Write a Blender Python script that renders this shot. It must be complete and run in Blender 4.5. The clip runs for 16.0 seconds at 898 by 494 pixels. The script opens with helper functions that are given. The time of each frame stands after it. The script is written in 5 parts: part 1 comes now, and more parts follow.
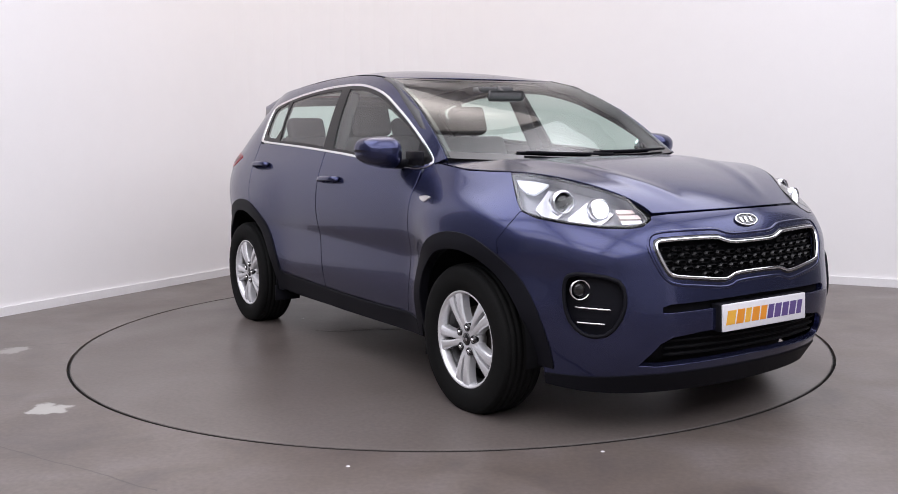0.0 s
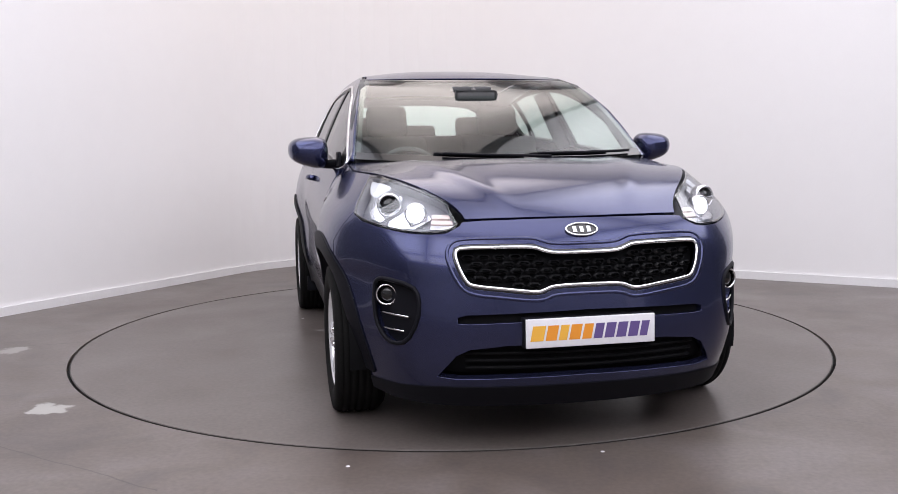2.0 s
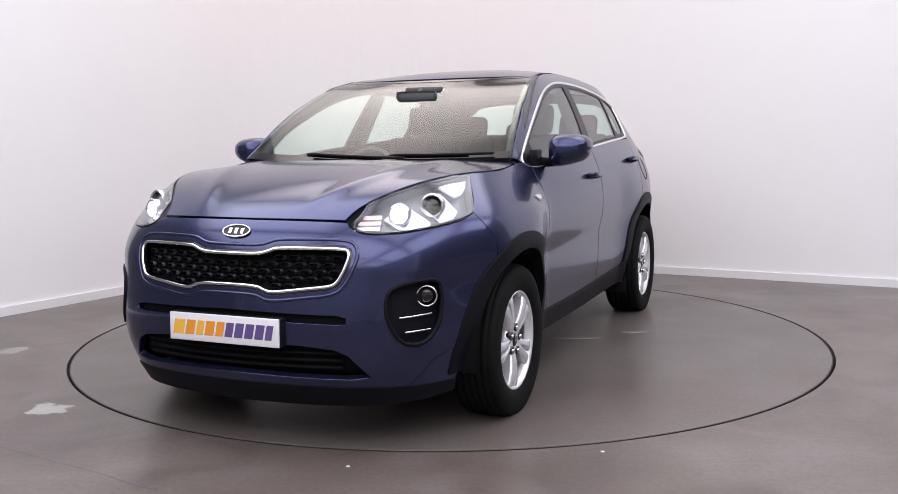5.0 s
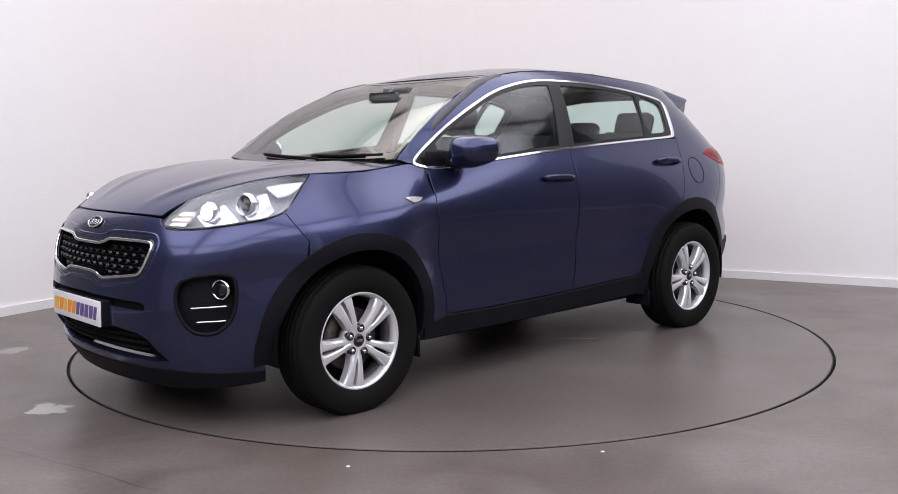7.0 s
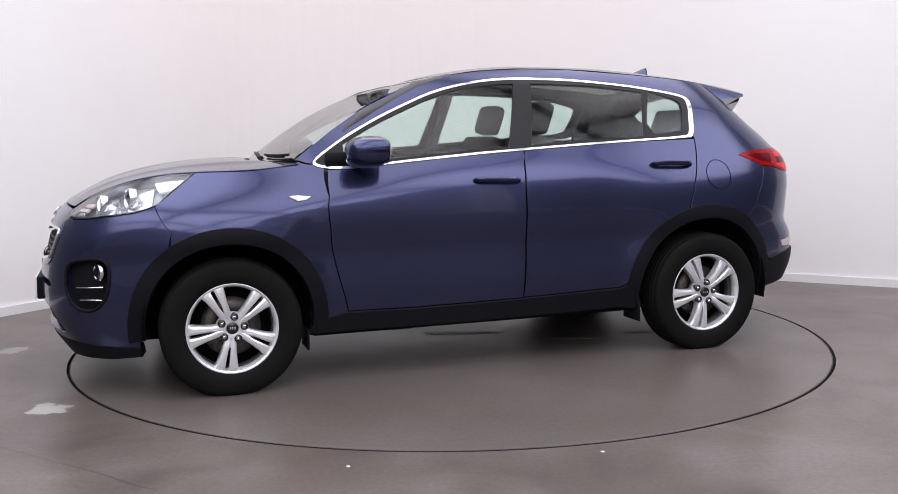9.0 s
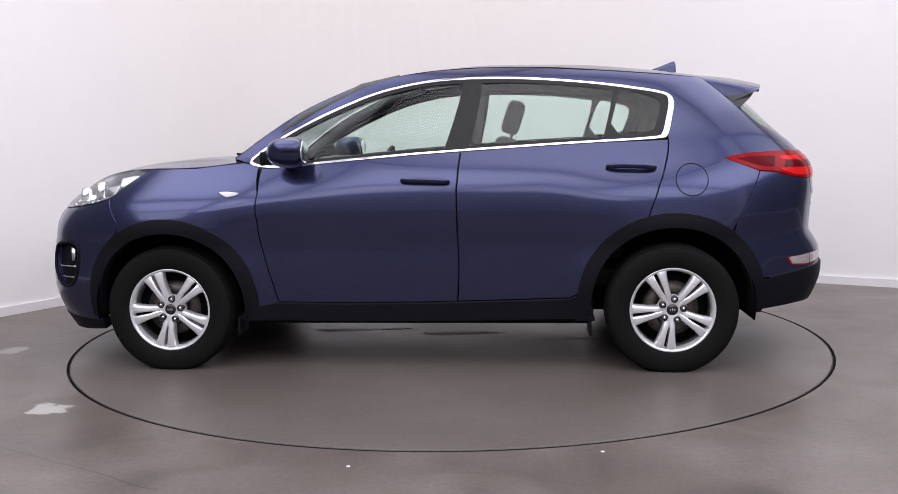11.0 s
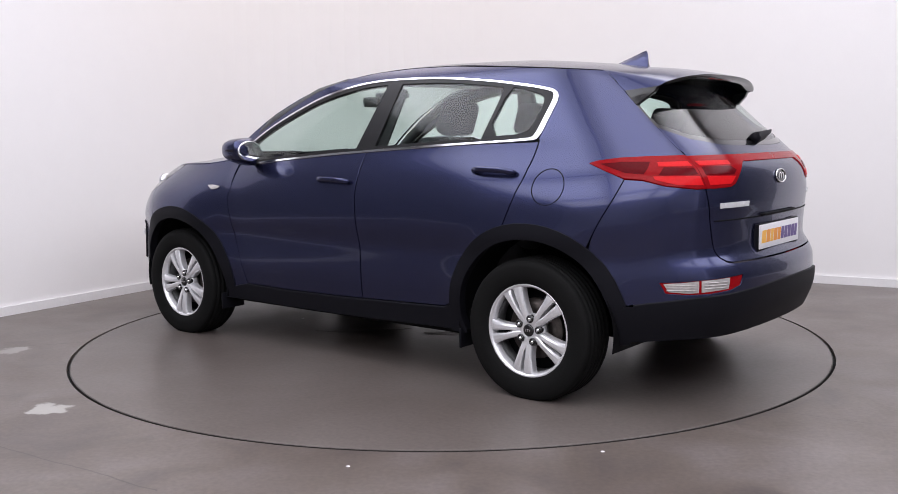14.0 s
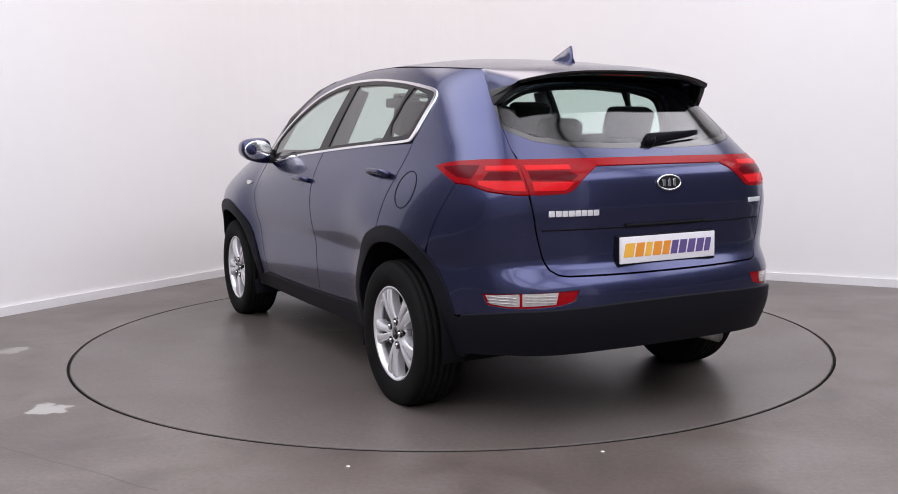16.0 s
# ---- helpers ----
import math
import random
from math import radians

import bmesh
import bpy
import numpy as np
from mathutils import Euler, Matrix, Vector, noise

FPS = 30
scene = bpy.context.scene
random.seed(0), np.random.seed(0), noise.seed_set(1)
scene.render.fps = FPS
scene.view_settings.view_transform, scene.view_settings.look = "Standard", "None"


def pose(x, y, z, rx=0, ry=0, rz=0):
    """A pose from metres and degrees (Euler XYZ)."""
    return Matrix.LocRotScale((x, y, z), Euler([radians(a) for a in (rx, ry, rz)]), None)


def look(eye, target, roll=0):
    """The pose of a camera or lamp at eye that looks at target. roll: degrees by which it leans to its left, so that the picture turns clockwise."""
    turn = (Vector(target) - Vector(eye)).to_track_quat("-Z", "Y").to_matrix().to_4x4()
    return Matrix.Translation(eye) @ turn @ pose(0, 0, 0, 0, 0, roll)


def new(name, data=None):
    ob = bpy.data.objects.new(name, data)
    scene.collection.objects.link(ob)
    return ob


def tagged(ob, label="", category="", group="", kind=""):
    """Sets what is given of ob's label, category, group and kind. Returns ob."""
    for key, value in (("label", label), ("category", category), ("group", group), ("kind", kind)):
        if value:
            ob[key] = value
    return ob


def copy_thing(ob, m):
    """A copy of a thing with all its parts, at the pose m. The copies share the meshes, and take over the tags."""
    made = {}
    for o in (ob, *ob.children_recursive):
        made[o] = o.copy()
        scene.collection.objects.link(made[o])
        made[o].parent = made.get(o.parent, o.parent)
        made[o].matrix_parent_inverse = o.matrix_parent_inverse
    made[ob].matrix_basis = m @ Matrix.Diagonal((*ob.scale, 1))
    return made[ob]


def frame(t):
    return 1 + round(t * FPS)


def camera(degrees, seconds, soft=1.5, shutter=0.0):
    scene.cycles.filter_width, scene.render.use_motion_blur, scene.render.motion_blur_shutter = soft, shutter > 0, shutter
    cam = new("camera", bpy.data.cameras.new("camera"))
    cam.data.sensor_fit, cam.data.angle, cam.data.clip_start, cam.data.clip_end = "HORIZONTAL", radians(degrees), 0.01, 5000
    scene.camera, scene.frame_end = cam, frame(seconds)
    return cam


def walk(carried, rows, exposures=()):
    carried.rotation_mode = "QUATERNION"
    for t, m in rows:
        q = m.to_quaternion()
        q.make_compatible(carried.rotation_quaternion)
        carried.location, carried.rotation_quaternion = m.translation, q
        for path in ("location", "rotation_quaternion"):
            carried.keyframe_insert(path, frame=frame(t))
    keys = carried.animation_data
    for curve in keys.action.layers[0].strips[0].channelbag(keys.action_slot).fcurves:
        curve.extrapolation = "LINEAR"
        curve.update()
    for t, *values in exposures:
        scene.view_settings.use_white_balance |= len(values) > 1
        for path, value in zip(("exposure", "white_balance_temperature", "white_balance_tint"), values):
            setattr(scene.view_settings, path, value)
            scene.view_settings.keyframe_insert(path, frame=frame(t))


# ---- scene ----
cam = camera(51.02, 16.0, soft=0.8)
EYE = (0.0, -5.8404, 1.2366)
AIM = look(EYE, (-0.0041, -0.0401, 0.5536), -0.737)
walk(cam, [(0.0, AIM), (16.0, AIM)])

# ---- light ----
scene.view_settings.exposure = 0.0
world = bpy.data.worlds.new("studio_world")
world.use_nodes = True
world.node_tree.nodes["Background"].inputs[0].default_value = (0.8, 0.85, 1.0, 1)
world.node_tree.nodes["Background"].inputs[1].default_value = 0.05
scene.world = world
CEILING = 3.9


# broad soft panels in rows square to the room: distance from the corner along either wall, strength, tint
COOL, EVEN, WARM = (0.945, 0.95, 1.055), (0.970, 0.95, 1.012), (1.05, 0.95, 0.91)
LAMPS = [(1.9, 1.9, 2.36, WARM), (5.2, 1.9, 3.23, EVEN), (8.5, 1.9, 3.68, COOL),
         (1.9, 5.0, 3.68, COOL), (5.2, 5.0, 2.95, EVEN), (8.5, 5.0, 3.83, COOL),
         (1.9, 8.1, 3.52, COOL), (5.2, 8.1, 3.83, EVEN), (8.5, 8.1, 3.68, COOL),
         (1.9, 11.2, 3.09, EVEN), (5.2, 11.2, 3.83, EVEN), (8.5, 11.2, 3.09, EVEN)]
LAMP_HX, LAMP_HY = 1.59, 1.50


# ---- materials ----
def material(name, color, rough=0.5, metal=0.0, grain=0.0, scale=40.0, bump=0.0, coat=0.0, spread=0.0, emit=None, power=0.0, stain=0.0, spec=0.5):
    """A principled surface with fine grain, broad stains and relief; spread varies the roughness."""
    m = bpy.data.materials.new(name)
    m.use_nodes = True
    nt = m.node_tree
    b = nt.nodes["Principled BSDF"]
    b.inputs["Base Color"].default_value = (*color, 1)
    b.inputs["Roughness"].default_value = rough
    b.inputs["Metallic"].default_value = metal
    b.inputs["Specular IOR Level"].default_value = spec
    b.inputs["Coat Weight"].default_value = coat
    b.inputs["Coat Roughness"].default_value = 0.04
    if emit:
        b.inputs["Emission Color"].default_value = (*emit, 1)
        b.inputs["Emission Strength"].default_value = power
    if grain or bump or spread or stain:
        co = nt.nodes.new("ShaderNodeTexCoord")
        fine = nt.nodes.new("ShaderNodeTexNoise")
        fine.inputs["Scale"].default_value, fine.inputs["Detail"].default_value = scale, 6
        broad = nt.nodes.new("ShaderNodeTexNoise")
        broad.inputs["Scale"].default_value, broad.inputs["Detail"].default_value = scale * 0.06, 5
        for n in (fine, broad):
            nt.links.new(co.outputs["Object"], n.inputs["Vector"])
        def vary(source, amount, base):
            mr = nt.nodes.new("ShaderNodeMapRange")
            mr.inputs["From Min"].default_value, mr.inputs["From Max"].default_value = 0.3, 0.7
            mr.inputs["To Min"].default_value, mr.inputs["To Max"].default_value = base - amount, base + amount
            nt.links.new(source.outputs["Fac"], mr.inputs["Value"])
            return mr.outputs["Result"]
        if grain or stain:
            mul = nt.nodes.new("ShaderNodeMath"); mul.operation = "MULTIPLY"
            nt.links.new(vary(fine, grain, 1.0), mul.inputs[0])
            nt.links.new(vary(broad, stain, 1.0), mul.inputs[1])
            mix = nt.nodes.new("ShaderNodeVectorMath"); mix.operation = "SCALE"
            mix.inputs[0].default_value = color
            nt.links.new(mul.outputs[0], mix.inputs["Scale"])
            nt.links.new(mix.outputs[0], b.inputs["Base Color"])
        if spread:
            nt.links.new(vary(broad, spread, rough), b.inputs["Roughness"])
        if bump:
            bp = nt.nodes.new("ShaderNodeBump")
            bp.inputs["Strength"].default_value, bp.inputs["Distance"].default_value = bump, 0.002
            nt.links.new(fine.outputs["Fac"], bp.inputs["Height"])
            nt.links.new(bp.outputs[0], b.inputs["Normal"])
    return m


def pane(name, tint, gloss=0.02):
    """Clear sheet glass: it lets light straight through, tinted, and mirrors by Fresnel."""
    m = bpy.data.materials.new(name)
    m.use_nodes = True
    nt = m.node_tree
    nt.nodes.clear()
    out = nt.nodes.new("ShaderNodeOutputMaterial")
    mix = nt.nodes.new("ShaderNodeMixShader")
    tr = nt.nodes.new("ShaderNodeBsdfTransparent")
    gl = nt.nodes.new("ShaderNodeBsdfGlossy")
    lw = nt.nodes.new("ShaderNodeLayerWeight")
    pw = nt.nodes.new("ShaderNodeMath")
    pw.operation, pw.inputs[1].default_value = "POWER", 3.5
    lw.inputs["Blend"].default_value = 0.5
    fr = nt.nodes.new("ShaderNodeMath")
    fr.operation, fr.inputs[1].default_value, fr.inputs[2].default_value = "MULTIPLY_ADD", 0.92, 0.045
    nt.links.new(lw.outputs["Facing"], pw.inputs[0])
    nt.links.new(pw.outputs[0], fr.inputs[0])
    tr.inputs["Color"].default_value = (*tint, 1)
    gl.inputs["Roughness"].default_value = gloss
    nt.links.new(fr.outputs[0], mix.inputs[0])
    nt.links.new(tr.outputs[0], mix.inputs[1])
    nt.links.new(gl.outputs[0], mix.inputs[2])
    nt.links.new(mix.outputs[0], out.inputs[0])
    return m


PAINT = material("blue_metallic_paint", (0.036, 0.041, 0.102), 0.25, 0.80, spec=0.35, grain=0.12, scale=900, coat=0.5)
CLAD = material("black_moulded_plastic", (0.008, 0.008, 0.011), 0.5, spec=0.09, grain=0.2, scale=300, bump=0.15)
# black plastic parts, and also the darkness drawn in wheels and tailgate crease
DARK = material("dark_plastic_and_shade", (0.005, 0.005, 0.006), 0.65, spec=0.1, grain=0.2, scale=200)
GLOSSBLACK = material("gloss_black_plastic", (0.006, 0.006, 0.007), 0.12, coat=0.5)
FRAMEBLACK = material("satin_black_pillar", (0.007, 0.007, 0.008), 0.35, spec=0.25, grain=0.1, scale=120)
CHROME = material("chrome", (0.85, 0.85, 0.86), 0.08, 1.0)
SATIN = material("satin_silver", (0.72, 0.72, 0.74), 0.22, 1.0, grain=0.04, scale=60)
ALLOY = material("silver_alloy_paint", (0.78, 0.78, 0.80), 0.26, 0.5, grain=0.05, scale=120, coat=0.4)
# the silver alloy again, darkened for the shade inside the rim
ALLOYSHADE = material("shadowed_alloy_core", (0.07, 0.07, 0.073), 0.5, 0.5, grain=0.15, scale=60)
RUBBER = material("tyre_rubber", (0.007, 0.007, 0.007), 0.75, spec=0.1, grain=0.25, scale=160, bump=0.3)
GLASS = pane("window_glass", (0.81, 0.93, 0.88))
SCREEN = pane("windscreen_glass", (0.83, 0.93, 0.885))
LENS = pane("clear_lens", (0.93, 0.94, 0.95), 0.01)
REDLENS = material("red_tail_lens", (0.20, 0.003, 0.006), 0.12, spec=0.12, grain=0.12, scale=90, emit=(1.0, 0.010, 0.014), power=0.05)
REDDARK = material("deep_red_lens", (0.09, 0.002, 0.005), 0.15, spec=0.08, grain=0.1, scale=90)
REDLIT = material("lit_red_lens", (0.36, 0.006, 0.009), 0.2, spec=0.12, emit=(1.0, 0.016, 0.022), power=0.28, grain=0.1, scale=60)
BEZEL = material("grey_lamp_bezel", (0.26, 0.26, 0.29), 0.32, 0.35, grain=0.1, scale=80)
SCRIPT = material("bright_script", (0.78, 0.78, 0.80), 0.25, 0.3)
CLEARLENS = material("frosted_clear_lens", (0.50, 0.475, 0.465), 0.15, 0.3, grain=0.12, scale=60, coat=0.6)
AMBER = material("pale_amber_lens", (0.85, 0.70, 0.66), 0.12, grain=0.1, scale=80, coat=1.0)
LIT = material("lit_projector", (0.9, 0.92, 1.0), 0.1, emit=(0.88, 0.92, 1.0), power=5.0)
LITSOFT = material("lit_reflector", (0.9, 0.92, 1.0), 0.15, 0.6, emit=(0.88, 0.90, 1.0), power=0.45)
REFLECTOR = material("lamp_reflector", (0.78, 0.78, 0.82), 0.18, 0.9, grain=0.1, scale=90)
CLOTH = material("charcoal_seat_cloth", (0.034, 0.034, 0.037), 0.9, spec=0.2, grain=0.12, scale=60)
TRIMGREY = material("grey_cabin_plastic", (0.07, 0.07, 0.073), 0.6, grain=0.2, scale=200, bump=0.1)
LINING = material("pale_roof_lining", (0.60, 0.59, 0.57), 0.9, grain=0.06, scale=200)
WHITEPLATE = material("white_plate", (0.78, 0.77, 0.80), 0.3, grain=0.03, scale=60, coat=0.3)
ORANGE = material("orange_print", (0.80, 0.30, 0.03), 0.4)
YELLOWISH = material("amber_print", (0.85, 0.45, 0.06), 0.4)
VIOLET = material("violet_print", (0.12, 0.08, 0.24), 0.4)
# tones for wall out of view, set by what the car's flanks mirror
SIDEWALL = material("darkened_unseen_side_wall", (0.12, 0.12, 0.125), 0.8, grain=0.03, scale=80, bump=0.05, stain=0.05)
BACKWALL = material("toned_unseen_end_wall", (0.42, 0.42, 0.43), 0.8, grain=0.03, scale=80, bump=0.05, stain=0.05)
WALLPAINT = material("white_wall_paint", (0.80, 0.785, 0.79), 0.75, grain=0.010, scale=120, bump=0.05, stain=0.006)
SKIRTING = material("white_skirting_paint", (0.76, 0.75, 0.76), 0.45, grain=0.02, scale=60)
# brake steel with the shade behind the spokes put into its colour
SHADESTEEL = material("shaded_brown_steel", (0.11, 0.095, 0.088), 0.5, 0.8, grain=0.3, scale=40)
STEEL = material("dull_steel", (0.32, 0.31, 0.30), 0.4, 1.0, grain=0.2, scale=60)


def glow_material(name, tint, strength, hx, hy):
    """A diffuser that is brightest in its middle and fades towards its edges."""
    m = bpy.data.materials.new(name)
    m.use_nodes = True
    nt = m.node_tree
    b = nt.nodes["Principled BSDF"]
    b.inputs["Base Color"].default_value = (0.8, 0.8, 0.8, 1)
    b.inputs["Emission Color"].default_value = (*tint, 1)
    co = nt.nodes.new("ShaderNodeTexCoord")
    sc = nt.nodes.new("ShaderNodeVectorMath"); sc.operation = "MULTIPLY"
    sc.inputs[1].default_value = (1 / hx, 1 / hy, 0)
    ab = nt.nodes.new("ShaderNodeVectorMath"); ab.operation = "ABSOLUTE"
    sep = nt.nodes.new("ShaderNodeSeparateXYZ")
    far = nt.nodes.new("ShaderNodeMath"); far.operation = "SMOOTH_MAX"
    far.inputs[2].default_value = 0.15
    mr = nt.nodes.new("ShaderNodeMapRange"); mr.interpolation_type = "SMOOTHERSTEP"
    mr.inputs["From Min"].default_value, mr.inputs["From Max"].default_value = 0.60, 1.0
    mr.inputs["To Min"].default_value, mr.inputs["To Max"].default_value = strength, strength * 0.40
    nt.links.new(co.outputs["Object"], sc.inputs[0])
    nt.links.new(sc.outputs[0], ab.inputs[0])
    nt.links.new(ab.outputs[0], sep.inputs[0])
    nt.links.new(sep.outputs[0], far.inputs[0])
    nt.links.new(sep.outputs[1], far.inputs[1])
    nt.links.new(far.outputs[0], mr.inputs["Value"])
    nt.links.new(mr.outputs[0], b.inputs["Emission Strength"])
    return m


def floor_material(name, paint_marks, cracks=()):
    """Worn grey-brown screed with a semi-gloss seal, polished patches, scuffs and, in the fixed floor, a few marks."""
    m = bpy.data.materials.new(name)
    m.use_nodes = True
    nt = m.node_tree
    b = nt.nodes["Principled BSDF"]
    co = nt.nodes.new("ShaderNodeTexCoord")
    def tex(scale, detail, distort=0.0):
        n = nt.nodes.new("ShaderNodeTexNoise")
        n.inputs["Scale"].default_value, n.inputs["Detail"].default_value, n.inputs["Distortion"].default_value = scale, detail, distort
        nt.links.new(co.outputs["Object"], n.inputs["Vector"])
        return n.outputs["Fac"]
    def ramp(source, stops):
        r = nt.nodes.new("ShaderNodeValToRGB")
        while len(r.color_ramp.elements) < len(stops):
            r.color_ramp.elements.new(0.5)
        for e, (p, c) in zip(r.color_ramp.elements, stops):
            e.position, e.color = p, (*c, 1)
        nt.links.new(source, r.inputs[0])
        return r.outputs[0]
    broad = ramp(tex(1.1, 5, 0.2), [(0.15, (0.086, 0.069, 0.061)), (0.52, (0.114, 0.097, 0.089)), (0.85, (0.144, 0.126, 0.119))])
    fine = ramp(tex(46, 9), [(0.3, (0.84, 0.84, 0.84)), (0.7, (1.13, 1.12, 1.12))])
    mul = nt.nodes.new("ShaderNodeMix"); mul.data_type, mul.blend_type = "RGBA", "MULTIPLY"
    mul.inputs["Factor"].default_value = 1.0
    nt.links.new(broad, mul.inputs["A"]); nt.links.new(fine, mul.inputs["B"])
    color = mul.outputs["Result"]
    if paint_marks:
        worn = ramp(tex(2.6, 7, 0.7), [(0.30, (0.74, 0.72, 0.74)), (0.47, (0.99, 0.96, 0.92)), (0.68, (1.17, 1.17, 1.20))])
        tint = nt.nodes.new("ShaderNodeMix"); tint.data_type, tint.blend_type = "RGBA", "MULTIPLY"
        tint.inputs["Factor"].default_value = 1.0
        nt.links.new(color, tint.inputs["A"]); nt.links.new(worn, tint.inputs["B"])
        color = tint.outputs["Result"]
        wob = nt.nodes.new("ShaderNodeTexNoise")
        wob.inputs["Scale"].default_value, wob.inputs["Detail"].default_value = 9.0, 4
        nt.links.new(co.outputs["Object"], wob.inputs["Vector"])
        for px, py, sx, sy, strength in paint_marks:
            sub = nt.nodes.new("ShaderNodeVectorMath"); sub.operation = "SUBTRACT"
            sub.inputs[1].default_value = (px, py, 0)
            nt.links.new(co.outputs["Object"], sub.inputs[0])
            sc = nt.nodes.new("ShaderNodeVectorMath"); sc.operation = "MULTIPLY"
            sc.inputs[1].default_value = (1 / sx, 1 / sy, 0)
            nt.links.new(sub.outputs[0], sc.inputs[0])
            ln = nt.nodes.new("ShaderNodeVectorMath"); ln.operation = "LENGTH"
            nt.links.new(sc.outputs[0], ln.inputs[0])
            ad = nt.nodes.new("ShaderNodeMath"); ad.operation = "MULTIPLY_ADD"
            nt.links.new(wob.outputs["Fac"], ad.inputs[0]); ad.inputs[1].default_value = 2.2
            nt.links.new(ln.outputs["Value"], ad.inputs[2])
            fac = ramp(ad.outputs[0], [(0.0, (strength,) * 3), (0.5, (strength,) * 3), (0.56, (0, 0, 0))])
            sh = nt.nodes.new("ShaderNodeMath"); sh.operation = "MULTIPLY"; sh.inputs[1].default_value = 0.29
            nt.links.new(ad.outputs[0], sh.inputs[0])
            nt.links.new(sh.outputs[0], fac.node.inputs[0])
            mx = nt.nodes.new("ShaderNodeMix"); mx.data_type = "RGBA"
            nt.links.new(fac, mx.inputs["Factor"]); nt.links.new(color, mx.inputs["A"])
            mx.inputs["B"].default_value = (0.36, 0.35, 0.33, 1)
            color = mx.outputs["Result"]
    for x0, y0, x1, y1, width, strength in cracks:
        d = Vector((x1 - x0, y1 - y0, 0))
        length = d.length
        d.normalize()
        sub = nt.nodes.new("ShaderNodeVectorMath"); sub.operation = "SUBTRACT"
        sub.inputs[1].default_value = (x0, y0, 0)
        nt.links.new(co.outputs["Object"], sub.inputs[0])
        def dot(v):
            n = nt.nodes.new("ShaderNodeVectorMath"); n.operation = "DOT_PRODUCT"
            n.inputs[1].default_value = v
            nt.links.new(sub.outputs[0], n.inputs[0])
            return n.outputs["Value"]
        def math_node(op, a, v):
            n = nt.nodes.new("ShaderNodeMath"); n.operation = op
            nt.links.new(a, n.inputs[0])
            if isinstance(v, float):
                n.inputs[1].default_value = v
            else:
                nt.links.new(v, n.inputs[1])
            return n.outputs[0]
        wob = math_node("MULTIPLY", math_node("SUBTRACT", tex(3.0, 5), 0.5), 0.05)
        across = math_node("ABSOLUTE", math_node("ADD", dot((-d.y, d.x, 0)), wob), 0.0)
        side = math_node("SUBTRACT", math_node("ABSOLUTE", math_node("SUBTRACT", dot((d.x, d.y, 0)), length / 2), 0.0), length / 2)
        on = math_node("MULTIPLY", math_node("LESS_THAN", across, width), math_node("LESS_THAN", side, 0.0))
        on = math_node("MULTIPLY", on, strength)
        mx = nt.nodes.new("ShaderNodeMix"); mx.data_type = "RGBA"
        nt.links.new(on, mx.inputs["Factor"]); nt.links.new(color, mx.inputs["A"])
        mx.inputs["B"].default_value = (0.03, 0.026, 0.024, 1)
        color = mx.outputs["Result"]
    nt.links.new(color, b.inputs["Base Color"])
    rr = nt.nodes.new("ShaderNodeMapRange")
    rr.inputs["From Min"].default_value, rr.inputs["From Max"].default_value = 0.1, 0.9
    rr.inputs["To Min"].default_value, rr.inputs["To Max"].default_value = 0.22, 0.46
    nt.links.new(tex(1.3, 4, 0.3), rr.inputs["Value"])
    nt.links.new(rr.outputs[0], b.inputs["Roughness"])
    b.inputs["Specular IOR Level"].default_value = 0.4
    bp = nt.nodes.new("ShaderNodeBump")
    bp.inputs["Strength"].default_value, bp.inputs["Distance"].default_value = 0.12, 0.003
    nt.links.new(tex(22, 6), bp.inputs["Height"]); nt.links.new(bp.outputs[0], b.inputs["Normal"])
    return m


FLOOR = floor_material("worn_screed_floor", [(-1.87, -1.59, 0.13, 0.10, 0.9), (-2.62, -0.34, 0.10, 0.12, 0.5)],
                       [(-2.60, -1.62, -1.05, -2.62, 0.004, 0.6), (-1.86, -2.27, -1.25, -2.02, 0.035, 0.16), (-3.0, -0.35, -2.20, -0.10, 0.006, 0.45), (1.44, -1.752, 2.10, -2.14, 0.003, 0.4)])
DISC = floor_material("worn_turntable_top", [])
SEAM = material("black_gap", (0.004, 0.004, 0.004), 0.9)


# ---- mesh helpers ----
def solid(name, verts, faces, mat, parent=None, label="", normals=None, smooth=True, kind=""):
    me = bpy.data.meshes.new(name)
    me.from_pydata([tuple(map(float, v)) for v in verts], [], [tuple(f) for f in faces])
    me.materials.append(mat)
    me.polygons.foreach_set("use_smooth", [smooth] * len(me.polygons))
    me.update()
    if normals is not None:
        me.normals_split_custom_set_from_vertices([tuple(map(float, n)) for n in normals])
    ob = new(name, me)
    ob.parent = parent
    return tagged(ob, label=label, kind=kind)


def part(name, bm, mat, parent=None, label="", smooth=True):
    """Links a bmesh as one mesh object under a thing or a part."""
    bmesh.ops.recalc_face_normals(bm, faces=bm.faces)
    me = bpy.data.meshes.new(name)
    bm.to_mesh(me)
    bm.free()
    me.materials.append(mat)
    me.polygons.foreach_set("use_smooth", [smooth] * len(me.polygons))
    ob = new(name, me)
    ob.parent = parent
    return tagged(ob, label=label)


